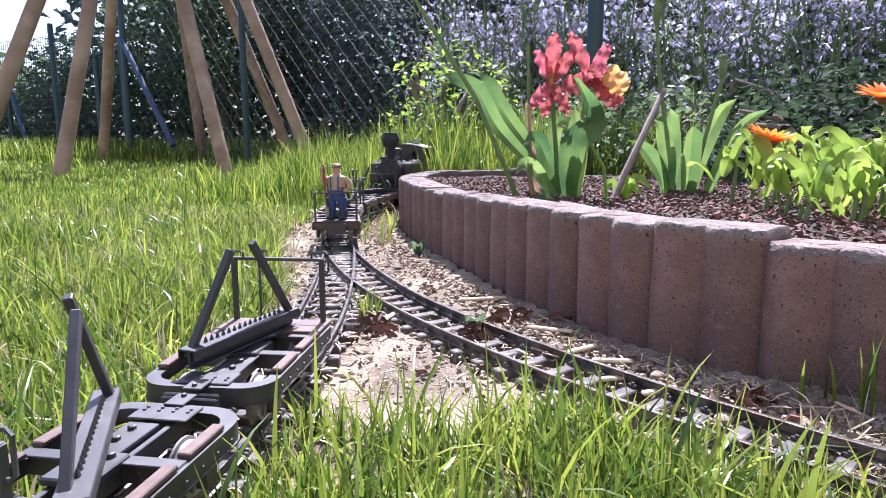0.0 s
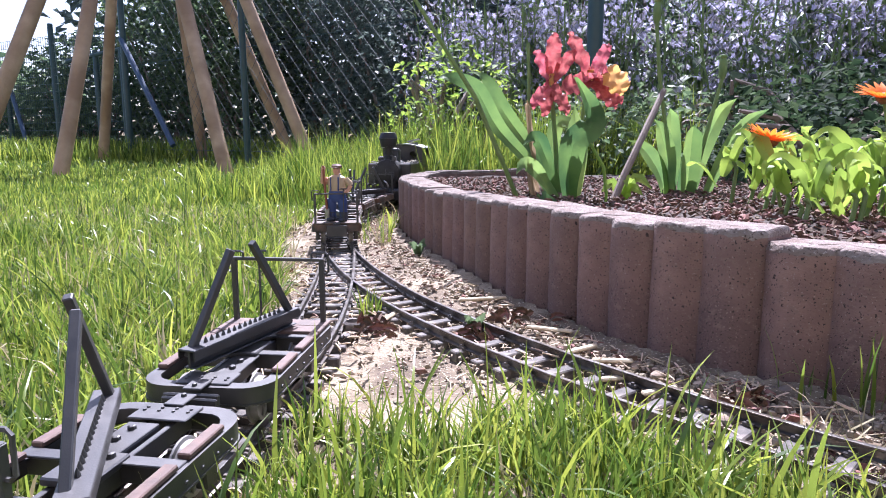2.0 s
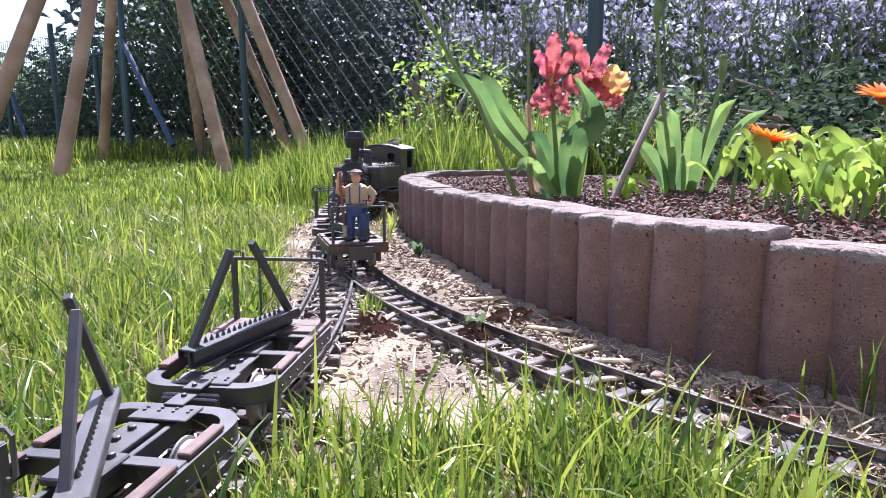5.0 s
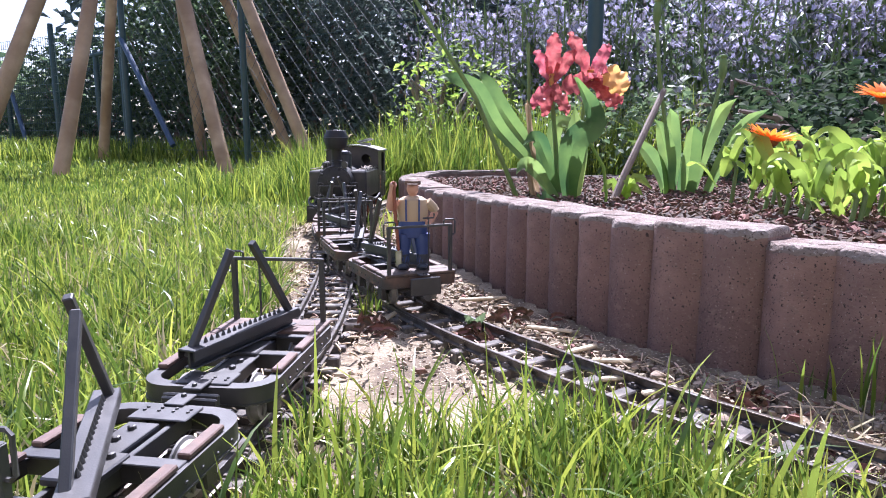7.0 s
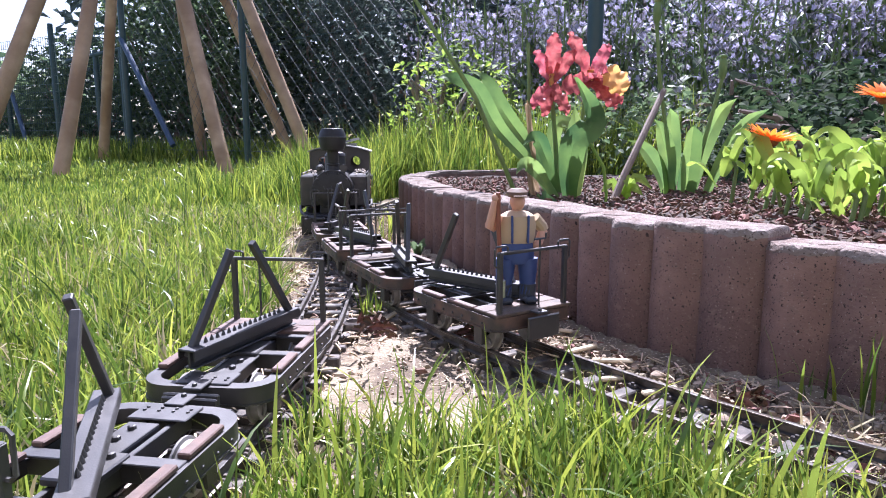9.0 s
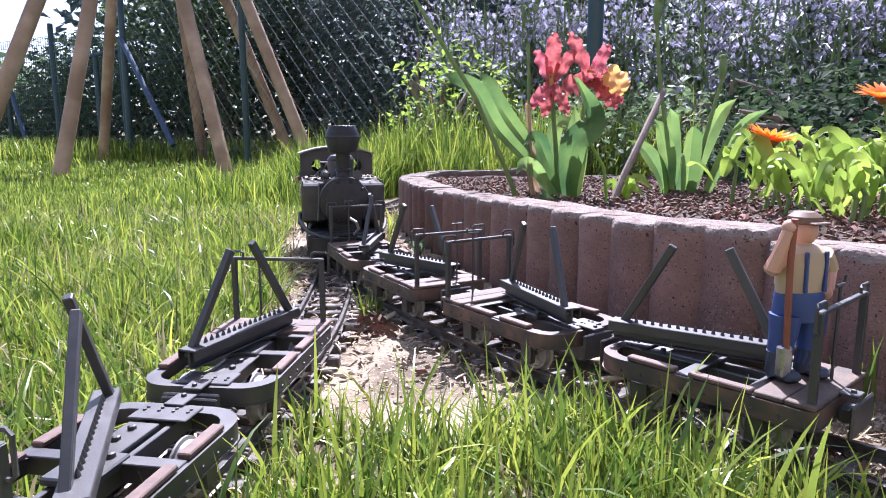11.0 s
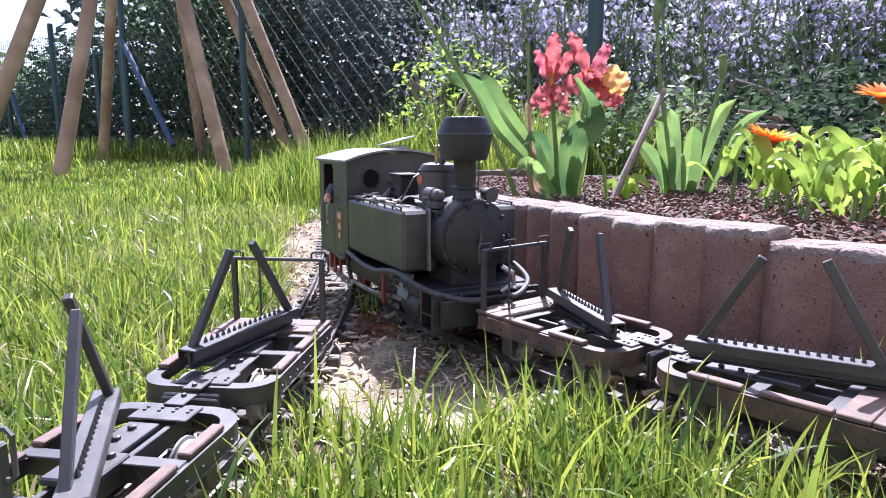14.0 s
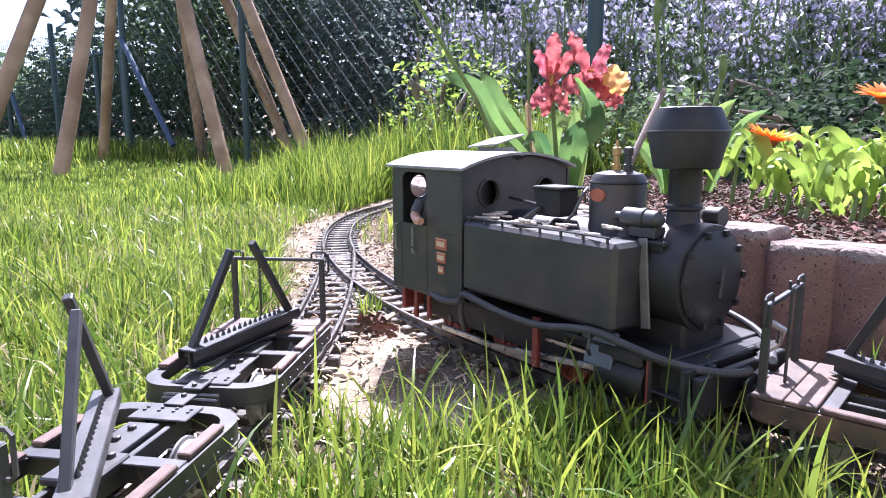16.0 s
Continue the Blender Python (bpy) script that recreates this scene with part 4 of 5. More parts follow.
# ---------------------------------------------------------------- grass
def blades(name, mat, label, pts, height, width, lean=0.6, seed=1, seg=3, category="grass", base_z=GROUND_Z):
    """Grass as bent tapering blades at the given ground points (n x 2); height and width per blade."""
    rs = np.random.RandomState(seed)
    n = len(pts)
    h = height * rs.uniform(.55, 1.25, n)
    w = width * rs.uniform(.7, 1.2, n)
    yaw = rs.uniform(0, 2 * np.pi, n)
    ln = np.abs(rs.normal(0, lean, n)).clip(0, 1.6)
    az = rs.uniform(0, 2 * np.pi, n)
    stiff = rs.uniform(.05, .65, n)
    us = np.linspace(0, 1, seg + 1)
    V = np.zeros((n, 2 * seg + 1, 3))
    for k, u in enumerate(us):
        bend = ln * (stiff + (1 - stiff) * u ** 1.6)
        out = h * u * np.sin(bend) * .9
        z = h * u * np.cos(bend * .8)
        cx, cy = pts[:, 0] + out * np.cos(az), pts[:, 1] + out * np.sin(az)
        ww = w * (1 - u ** 2 * .85) / 2 if k < seg else 0
        if k < seg:
            V[:, 2 * k] = np.stack([cx - ww * np.cos(yaw), cy - ww * np.sin(yaw), base_z + z], 1)
            V[:, 2 * k + 1] = np.stack([cx + ww * np.cos(yaw), cy + ww * np.sin(yaw), base_z + z], 1)
        else:
            V[:, 2 * k] = np.stack([cx, cy, base_z + z], 1)
    m = 2 * seg + 1
    base = (np.arange(n) * m)[:, None]
    quads = np.concatenate([base + np.array([[2 * k, 2 * k + 1, 2 * k + 3, 2 * k + 2]]) for k in range(seg - 1)], 0)
    tris = base + np.array([[2 * seg - 2, 2 * seg - 1, 2 * seg]])
    me = bpy.data.meshes.new(name)
    me.vertices.add(n * m)
    me.vertices.foreach_set("co", V.reshape(-1))
    nq, nt = len(quads), len(tris)
    me.loops.add(nq * 4 + nt * 3)
    me.loops.foreach_set("vertex_index", np.concatenate([quads.reshape(-1), tris.reshape(-1)]).astype(np.int32))
    me.polygons.add(nq + nt)
    me.polygons.foreach_set("loop_start", np.concatenate([np.arange(nq) * 4, nq * 4 + np.arange(nt) * 3]).astype(np.int32))
    me.polygons.foreach_set("use_smooth", np.ones(nq + nt, bool))
    me.materials.append(mat)
    me.update(calc_edges=True)
    ob = new(name, me)
    return tagged(ob, label, category, kind="stuff")


def clear_of(pts, gap_loop, gap_side, gap_edge=0.02):
    keep = np.ones(len(pts), bool)
    for D, gap in ((LOOP_D, gap_loop), (SIDE_D, gap_side)):
        for i in range(0, len(pts), 4000):
            q = pts[i:i + 4000]
            d = np.sqrt(((q[:, None, :] - D[None, ::3]) ** 2).sum(2)).min(1)
            keep[i:i + 4000] &= d > gap
    return pts[keep]


def not_in_bed(pts):
    return pts[[not in_bed(x, y) for x, y in pts]]


rs = np.random.RandomState(4)
# lawn in bands of distance: y from, y to, x from, x to, count, height, width
k = 0
for y0, y1, xl, xr, n, h, w in ((.12, .6, -.85, -.12, 17000, .056, .0026), (.6, 1.2, -1.2, -.15, 30000, .054, .0030), (1.2, 2.2, -2.1, -.1, 36000, .052, .0042),
                                (2.2, 4.0, -3.6, .8, 36000, .052, .0065), (4.0, 7.0, -6.5, .4, 22000, .085, .012)):
    pts = np.stack([rs.uniform(xl, xr, n), rs.uniform(y0, y1, n)], 1)
    pts = clear_of(pts, .098, .056)
    if y0 < 2:
        pts = not_in_bed(pts)
    # uneven length: clumps
    f = np.array([0.75 + 0.55 * max(-.6, noise.noise((x * 5, y * 5, 8))) + 0.35 * noise.noise((x * 17, y * 17, 3)) for x, y in pts])
    keep = np.array([noise.noise((x * 26, y * 26, 12)) > -.30 for x, y in pts]) if y0 < 2 else np.ones(len(pts), bool)
    blades("lawn_grass", GRASS, "sunlit green lawn grass of uneven length", pts[keep], (h * f)[keep], w, .85, 20 + k)
    k += 1
# longer blades lying across the lawn
n = 2600
pts = not_in_bed(clear_of(np.stack([rs.uniform(-1.2, -.13, n), rs.uniform(.14, 1.5, n)], 1), .10, .060))
blades("lawn_grass", GRASS, "long lawn blades bent flat across the turf", pts, .085, .0030, 1.25, 31, 5)
pts = clear_of(np.stack([rs.uniform(-1.2, -.1, 6500), rs.uniform(.15, 1.6, 6500)], 1), .07, .05)
blades("dry_stalks", STRAW, "dry straw blades lying in the lawn", not_in_bed(pts), .05, .0024, 1.3, 60, category="dry grass")


# tufts before the camera, between the lines
def tuft_ground(n, gap=.046):
    q = clear_of(np.stack([rs.uniform(-.16, .44, n), rs.uniform(.10, .40, n)], 1), gap, .048)
    far = .405 - .16 * np.abs(q[:, 0] - .03) - .75 * np.clip(q[:, 0] - .08, 0, 1)
    clump = np.array([noise.noise((x * 22, y * 22, 6)) for x, y in q])
    return q[(q[:, 1] < far + .03 * clump) & (clump > -.30)]


blades("foreground_grass", GRASS, "short dense grass at the foot of the tuft", tuft_ground(8000), .034, .0022, 1.0, 40, 4)
blades("foreground_grass", GRASS, "bright grass tuft between the tracks", tuft_ground(6500), .050, .0024, .78, 41, 4)
pts = tuft_ground(900, .052)
blades("broad_grass", GRASS, "broad curved grass blades between the tracks", pts, .068, .0036, .85, 44, 6)
pts = clear_of(np.stack([rs.uniform(-.14, .34, 900), rs.uniform(.15, .40, 900)], 1), .03, .05)
blades("dry_stalks", STRAW, "pale dry stalks between the tracks", pts, .038, .0018, 1.3, 62, category="dry grass")
# single sprouts by the track and the wall
for cx, cy, n, h, sd in ((-.081, .69, 26, .035, 1), (.262, .440, 9, .06, 2), (.283, .425, 12, .075, 3), (-.10, 1.16, 10, .07, 4), (-.135, 1.2, 12, .05, 5), (-.155, 1.33, 8, .05, 6)):
    q = np.random.RandomState(sd).normal(0, .008, (n, 2)) + (cx, cy)
    blades("grass_sprout", GRASS, "small green grass sprout beside the track", q, h, .0026, .5, 70 + sd, 4)
# tall grass behind the bed and along the fence
n = 15000
pts = clear_of(np.stack([rs.uniform(-.85, .75, n), rs.uniform(1.75, 3.2, n)], 1), .09, .05)
pts = not_in_bed(pts)
pts = pts[pts[:, 1] < 3.05 - .8 * (pts[:, 0] - .05)]
f = np.array([0.55 + 0.5 * np.clip((x + .5) / .5, -.8, 1) + .5 * noise.noise((x * 4, y * 4, 2)) for x, y in pts])
blades("tall_grass", GRASS, "tall unmown grass by the fence", pts, .25 * f.clip(.12, 2), .0045, .45, 42, 4)
n = 9000
pts = np.stack([rs.uniform(-5, -.6, n), rs.uniform(4.9, 6.2, n)], 1)
blades("tall_grass", GRASS, "tall grass below the hedge in shade", pts, .20, .011, .45, 43, 3)


# ---------------------------------------------------------------- swing frame
def build_swing():
    t = thing("swing_frame", "tall swing frame of brown round timber poles on the lawn", "swing frame")
    for p, q in (((-1.921, 3.3, -.03), (-1.792, 3.9, 1.722)), ((-1.109, 3.4, -.03), (-1.618, 3.9, 1.722)), ((-1.041, 4.7, -.03), (-1.68, 4.3, 1.881)),
                 ((-.748, 3.9, -.03), (-1.476, 4.1, 1.801)), ((-2.574, 5.0, -.03), (-2.091, 4.6, 2.0)), ((-1.805, 5.0, -.03), (-1.829, 4.6, 2.0)), ((-2.174, 3.0, -.03), (-1.719, 3.5, 1.562))):
        p, q = Vector(p), Vector(q)
        r = .037
        pts = [p.lerp(q, u) + Vector((noise.noise((u * 3, p.x, 1)), noise.noise((u * 3, p.x, 7)), 0)) * .008 for u in (-.02, .15, .3, .45, .6, .8, 1, 1.15)]
        part("pole", Geo().tube(pts, [r, r, r * .98, r * .98, r * .96, r * .95, r * .94, r * .93], 18), POLE, t)
    top = [(-1.80, 3.86, 1.95), (-1.75, 4.1, 1.98), (-1.8, 4.7, 2.25)]
    part("top_beam", Geo().tube(top, .05, 16), POLE, t)
    return t


build_swing()


# ---------------------------------------------------------------- fence
def build_fence():
    t = thing("wire_fence", "green chain-link garden fence with steel posts", "fence", kind="")
    ends = [(1.75, 1.58), (.574, 2.58), (-1.221, 4.15), (-2.534, 5.4)]
    for (x, y), h, pr in zip(ends, (1.5, 1.5, 1.5, 1.6), (.03, .03, .02, .024)):
        part("post", Geo().turn([(pr, -.06), (pr, h), (pr * .85, h + .012), (0, h + .016)], 16, Matrix.Translation((x, y, 0))), GREEN_METAL, t)
    part("brace", Geo().tube([(-2.545, 5.39, .958), (-2.0, 4.93, .13)], .021, 10), BLUE_METAL, t, "slanting blue steel brace")
    d = Vector((ends[3][0] - ends[0][0], ends[3][1] - ends[0][1], 0))
    ln = d.length
    d.normalize()
    o = Vector((ends[0][0], ends[0][1], 0)) + Vector((-d.y, d.x, 0)) * -.035
    H, step = 1.45, .115
    g = Geo()
    u = -H
    while u < ln:
        for sgn in (1, -1):
            a, b = u, u + H
            z0, z1 = 0.0, H
            if a < 0:
                z0, a = -a, 0
            if b > ln:
                z1, b = H - (b - ln), ln
            if b > a + .02:
                if sgn < 0:
                    z0, z1 = H - z0, H - z1
                off = Vector((-d.y, d.x, 0)) * (.0014 * sgn)
                g.tube([o + d * a + off + Vector((0, 0, z0)), o + d * b + off + Vector((0, 0, z1))], .0014, 4)
        u += step
    tagged(part("wire_mesh", g, WIRE, t, "diamond wire mesh"), kind="stuff")
    for z in (.10, .75, 1.42):
        part("tension_wire", Geo().tube([o + Vector((0, 0, z)), o + d * ln + Vector((0, 0, z))], .002, 5), GREEN_METAL, t)
    # a second run, with a gate, further off
    t2 = thing("garden_gate", "dark green steel gate and posts of the far fence", "gate")
    for x, y, h in ((-3.562, 6.2, 1.20), (-3.019, 5.9, .93), (-2.72, 5.75, .93), (-4.261, 6.6, .77)):
        part("post", Geo().turn([(.024, -.06), (.024, h), (.020, h + .012), (0, h + .015)], 14, Matrix.Translation((x, y, 0))), GREEN_METAL, t2)
    part("top_rail", Geo().tube([(-3.35, 6.05, .86), (-2.72, 5.75, .93)], .02, 8), GREEN_METAL, t2)
    part("brace", Geo().tube([(-4.244, 6.58, .761), (-3.95, 6.35, .05)], .02, 8), BLUE_METAL, t2)
    g = Geo()
    a0, a1 = Vector((-4.6, 6.75, 0)), Vector((-2.75, 5.74, 0))
    for k in range(60):
        p = a0.lerp(a1, k / 59)
        g.tube([p, p + Vector((0, 0, 1.1))], .0022, 4)
    for k in range(16):
        z = .05 + k * .07
        g.tube([a0 + Vector((0, 0, z)), a1 + Vector((0, 0, z))], .0022, 4)
    tagged(part("wire_mesh", g, GREEN_METAL, t2, "dark welded mesh"), kind="stuff")


build_fence()


# ---------------------------------------------------------------- leaves and plants
def blade(g, ctrl, width, fold=.25, wave=0.0, seg=8, mi=0, tip=1.0, up=None, freq=3.0, ph=0.0, across=2, fray=0.0):
    """A leaf or petal along control points: ribbed, folded along its middle, with a wavy rim."""
    C = [Vector(c) for c in ctrl]
    P = []
    for k in range(seg + 1):
        u = k / seg * (len(C) - 1)
        i = min(int(u), len(C) - 2)
        f = u - i
        a, b = C[i], C[i + 1]
        p0, p3 = C[max(i - 1, 0)], C[min(i + 2, len(C) - 1)]
        P.append(.5 * (2 * a + (b - p0) * f + (2 * p0 - 5 * a + 4 * b - p3) * f * f + (3 * a - p0 - 3 * b + p3) * f ** 3))
    up = Vector(up) if up else Vector((0, -1, .35))
    verts, faces = [], []
    n = 2 * across + 1
    for k, p in enumerate(P):
        u = k / seg
        d = (P[min(k + 1, seg)] - P[max(k - 1, 0)]).normalized()
        side = d.cross(up)
        if side.length < 1e-3:
            side = Vector((1, 0, 0))
        side.normalize()
        nrm = side.cross(d)
        w = width * .5 * max(.03, (math.sin(math.pi * min(1, u * .86 + .10)) ** .75)) * (1 if u < .75 else 1 - (u - .75) / .25 * tip * .9)
        for j in range(-across, across + 1):
            v = j / across
            lift = fold * abs(v) * w + wave * abs(v) * math.sin(freq * 2 * math.pi * u + ph + (2.1 if v < 0 else 0))
            out = v * w
            if fray and abs(j) == across:
                out *= 1 + fray * math.sin(k * 2.4 + ph * 3 + j) * (.4 + u)
            verts.append(p + side * out + nrm * lift + d * (fray * .02 * width * math.sin(j * 5.1 + ph) * 8 if fray and k == seg else 0))
    for k in range(seg):
        for j in range(n - 1):
            faces.append((k * n + j, k * n + j + 1, (k + 1) * n + j + 1, (k + 1) * n + j))
    g.add(verts, faces, None, mi)


def scatter_leaves(seed, n, place, size, aspect=.6, spread=1.0):
    """n small folded leaves, each of four triangles, at points from place(rs)."""
    rs = np.random.RandomState(seed)
    g = Geo()
    for _ in range(n):
        p = Vector(place(rs))
        a, e = rs.uniform(0, 2 * math.pi), rs.uniform(-.9, .6) * spread
        d = Vector((math.cos(a) * math.cos(e), math.sin(a) * math.cos(e), math.sin(e)))
        s = size * rs.uniform(.55, 1.25)
        side = d.cross(Vector((rs.normal() * .5, rs.normal() * .5, 1))).normalized()
        nrm = side.cross(d)
        w = s * aspect * .5
        v = [p, p + d * s * .45 + side * w + nrm * w * .3, p + d * s + nrm * -s * .12, p + d * s * .45 - side * w + nrm * w * .3, p + d * s * .5]
        g.v += [tuple(x) for x in v]
        o = len(g.v) - 5
        g.f += [(o, o + 1, o + 4), (o + 1, o + 2, o + 4), (o + 2, o + 3, o + 4), (o + 3, o, o + 4)]
        g.mi += [0] * 4
    return g


def build_shrub(name, x, y, h, r, n, mat, leaf, label, seed, low=.0, depth=None):
    t = thing(name, label, "shrub", pose(x, y, GROUND_Z - .004))
    rnd = random.Random(seed)
    depth = depth or r
    for k in range(7):
        g = Geo()
        a = rnd.uniform(0, 2 * math.pi)
        q = Vector((math.cos(a) * r * .75, math.sin(a) * depth * .6, h * rnd.uniform(.55, .95)))
        b = Vector((rnd.uniform(-.15, .15) * r, rnd.uniform(-.1, .1) * r, -.02))
        mid = b.lerp(q, .5) + Vector((rnd.uniform(-.1, .1), rnd.uniform(-.1, .1), rnd.uniform(0, .1)))
        g.tube([b, b.lerp(mid, .5), mid, mid.lerp(q, .5) + Vector((0, 0, .03)), q], [.016, .014, .011, .008, .004], 6)
        part("branch", g, TWIG, t)

    def place(rs):
        while True:
            u = rs.uniform(-1, 1, 3)
            bump = 1 + .28 * noise.noise((u[0] * 2.2 + seed, u[1] * 2.2, u[2] * 2.2))
            d = math.sqrt((u * u).sum())
            if .35 < d < .98 * bump:
                break
        z = low + (u[2] * .5 + .5) * (h - low)
        return (u[0] * r, u[1] * depth, max(.03, z))

    tagged(part("crown", scatter_leaves(seed, n, place, leaf), mat, t), kind="stuff")
    return t


for i, (x, y, h, r, n, mat, leaf, dp) in enumerate((
        (-3.9, 7.4, 1.35, .8, 2600, HEDGE, .085, .45), (-2.75, 6.9, 2.3, .75, 4200, HEDGE, .085, .5), (-1.9, 6.3, 2.5, .85, 5200, HEDGE, .08, .5),
        (-1.05, 6.1, 2.4, .8, 4800, DARK_LEAF, .08, .5), (-.35, 5.3, 2.2, .7, 4200, DARK_LEAF, .075, .45), (.15, 4.7, 2.0, .6, 3800, DARK_LEAF, .07, .45),
        (.7, 4.3, 1.9, .62, 3800, DARK_LEAF, .07, .4), (1.3, 4.0, 1.6, .62, 3600, HEDGE, .065, .4), (1.95, 3.7, 1.7, .62, 3600, DARK_LEAF, .065, .4), (2.6, 3.4, 1.8, .62, 3400, HEDGE, .065, .4),
        (-4.9, 7.9, 1.0, .8, 2200, HEDGE, .085, .45), (-2.3, 7.6, 2.6, .9, 3000, DARK_LEAF, .10, .4), (-.9, 7.0, 2.6, .9, 3000, DARK_LEAF, .10, .4))):
    build_shrub("shrub", x, y, h, r, n, mat, leaf, "dense dark green shrub behind the fence" if mat is DARK_LEAF else "leafy green hedge shrub at the garden's edge", 100 + i, depth=dp)


tagged(solid("far_hedge", scatter_leaves(400, 9000, lambda rs: (rs.uniform(-4.6, 3.6), rs.uniform(8.0, 9.0), rs.uniform(-.02, 3.0)), .2), DARK_LEAF, "dense dark hedge closing the garden", "hedge"), kind="stuff")
tagged(solid("far_hedge", scatter_leaves(401, 1500, lambda rs: (rs.uniform(-7.5, -4.4), rs.uniform(8.0, 9.0), rs.uniform(-.02, 1.15)), .2), HEDGE, "low green hedge by the far gate", "hedge"), kind="stuff")


def build_borage(seed, m):
    """A tall hairy herb with drooping lilac star flowers; about 0.9 m."""
    rnd = random.Random(seed)
    t = thing("borage_plant", "tall hairy herb with lilac-blue star flowers behind the fence", "flowering plant", m, group="lilac flowering herbs")
    stems, leaves, flowers, buds = Geo(), Geo(), Geo(), Geo()
    for k in range(5):
        a = rnd.uniform(0, 6.28)
        h = rnd.uniform(.6, 1.0)
        top = Vector((math.cos(a) * .13, math.sin(a) * .10, h))
        b = Vector((math.cos(a) * .02, math.sin(a) * .02, -.02))
        mid = b.lerp(top, .5) + Vector((rnd.uniform(-.03, .03), rnd.uniform(-.03, .03), 0))
        stems.tube([b, mid, top], [.007, .0055, .003], 6)
        for j in range(9):
            u = rnd.uniform(.1, .75)
            p = b.lerp(mid, u * 2) if u < .5 else mid.lerp(top, u * 2 - 1)
            a2 = rnd.uniform(0, 6.28)
            ln = rnd.uniform(.07, .13) * (1.2 - u * .6)
            o = Vector((math.cos(a2), math.sin(a2), 0))
            blade(leaves, [p, p + o * ln * .5 + Vector((0, 0, .02)), p + o * ln + Vector((0, 0, -.02))], ln * .5, .2, .002, 4, up=(0, 0, 1), across=1)
        for j in range(6):
            u = rnd.uniform(.55, 1.0)
            p = mid.lerp(top, u * 2 - 1)
            a2 = rnd.uniform(0, 6.28)
            q = p + Vector((math.cos(a2), math.sin(a2), .35)) * rnd.uniform(.05, .12)
            stems.tube([p, p.lerp(q, .5) + Vector((0, 0, .015)), q], [.0028, .0022, .0015], 5)
            for i in range(9):
                c = q + Vector((rnd.gauss(0, .028), rnd.gauss(0, .028), rnd.gauss(-.012, .028)))
                nrm = Vector((rnd.gauss(0, 1), -.8 + rnd.gauss(0, .6), rnd.gauss(-.2, .6))).normalized()
                e1 = nrm.cross(Vector((.3, .2, 1))).normalized()
                e2 = nrm.cross(e1)
                r = rnd.uniform(.009, .014)
                star = i < 2 + (j % 3)
                for s in range(5):
                    w = 2 * math.pi * s / 5 + i
                    d = e1 * math.cos(w) + e2 * math.sin(w)
                    sd = e1 * -math.sin(w) + e2 * math.cos(w)
                    if star:
                        flowers.add([c, c + d * r * .5 + sd * r * .34 + nrm * r * .1, c + d * r * 1.1, c + d * r * .5 - sd * r * .34 + nrm * r * .1], [(0, 1, 2, 3)])
                    elif s < 3:
                        buds.add([c, c + d * r * .4 + sd * r * .3, c + d * r * .3 + Vector((0, 0, -r)), c - sd * r * .3], [(0, 1, 2, 3)])
    part("stem", stems, STEM, t)
    tagged(part("foliage", leaves, BORAGE_LEAF, t), kind="stuff")
    tagged(part("flower_cluster", flowers, PETAL_BLUE, t, "lilac star flowers"), kind="stuff")
    tagged(part("bud_cluster", buds, BUD, t, "hairy mauve buds"), kind="stuff")
    return t


BUD = leafy("mauve_hairy_buds", (0.24, 0.22, 0.25), (0.36, 0.34, 0.36), .3, .5)
rnd = random.Random(21)
first = [build_borage(s, pose(.85 + .3 * s, 2.95 - .2 * s, GROUND_Z, 0, 0, 50 * s)) for s in range(4)]
for k in range(72):
    u = rnd.uniform(0, 1)
    x = .02 + 2.2 * u ** 1.35
    y = 3.05 - .80 * (x - .15) + rnd.uniform(.0, .55)
    copy_thing(first[k % 4], pose(x, y, GROUND_Z - (rnd.uniform(0, .15) if k % 2 else rnd.uniform(.2, .5)), rnd.uniform(-6, 6), rnd.uniform(-6, 6), rnd.uniform(0, 360)))
# leafy ground plants before the fence
rnd = random.Random(22)
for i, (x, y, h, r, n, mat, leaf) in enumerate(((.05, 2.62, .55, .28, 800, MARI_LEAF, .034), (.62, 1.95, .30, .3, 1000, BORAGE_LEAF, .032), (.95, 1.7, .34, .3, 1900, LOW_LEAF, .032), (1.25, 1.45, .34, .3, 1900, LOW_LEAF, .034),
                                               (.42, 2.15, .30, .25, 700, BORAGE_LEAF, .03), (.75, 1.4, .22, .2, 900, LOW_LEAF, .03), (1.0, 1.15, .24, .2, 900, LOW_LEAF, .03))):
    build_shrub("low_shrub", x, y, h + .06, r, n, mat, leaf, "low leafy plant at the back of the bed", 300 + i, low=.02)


def petal(g, c, d, up, ln, w, curl, seed, mi=0):
    d, up = Vector(d).normalized(), Vector(up)
    c = Vector(c)
    blade(g, [c, c + d * ln * .4 + up * curl * .35, c + d * ln * .8 + up * curl * .7, c + d * ln + up * curl], w, .28, min(w * .24, .0055), 22, mi, .3, None, 3.4, seed, 5, .07)


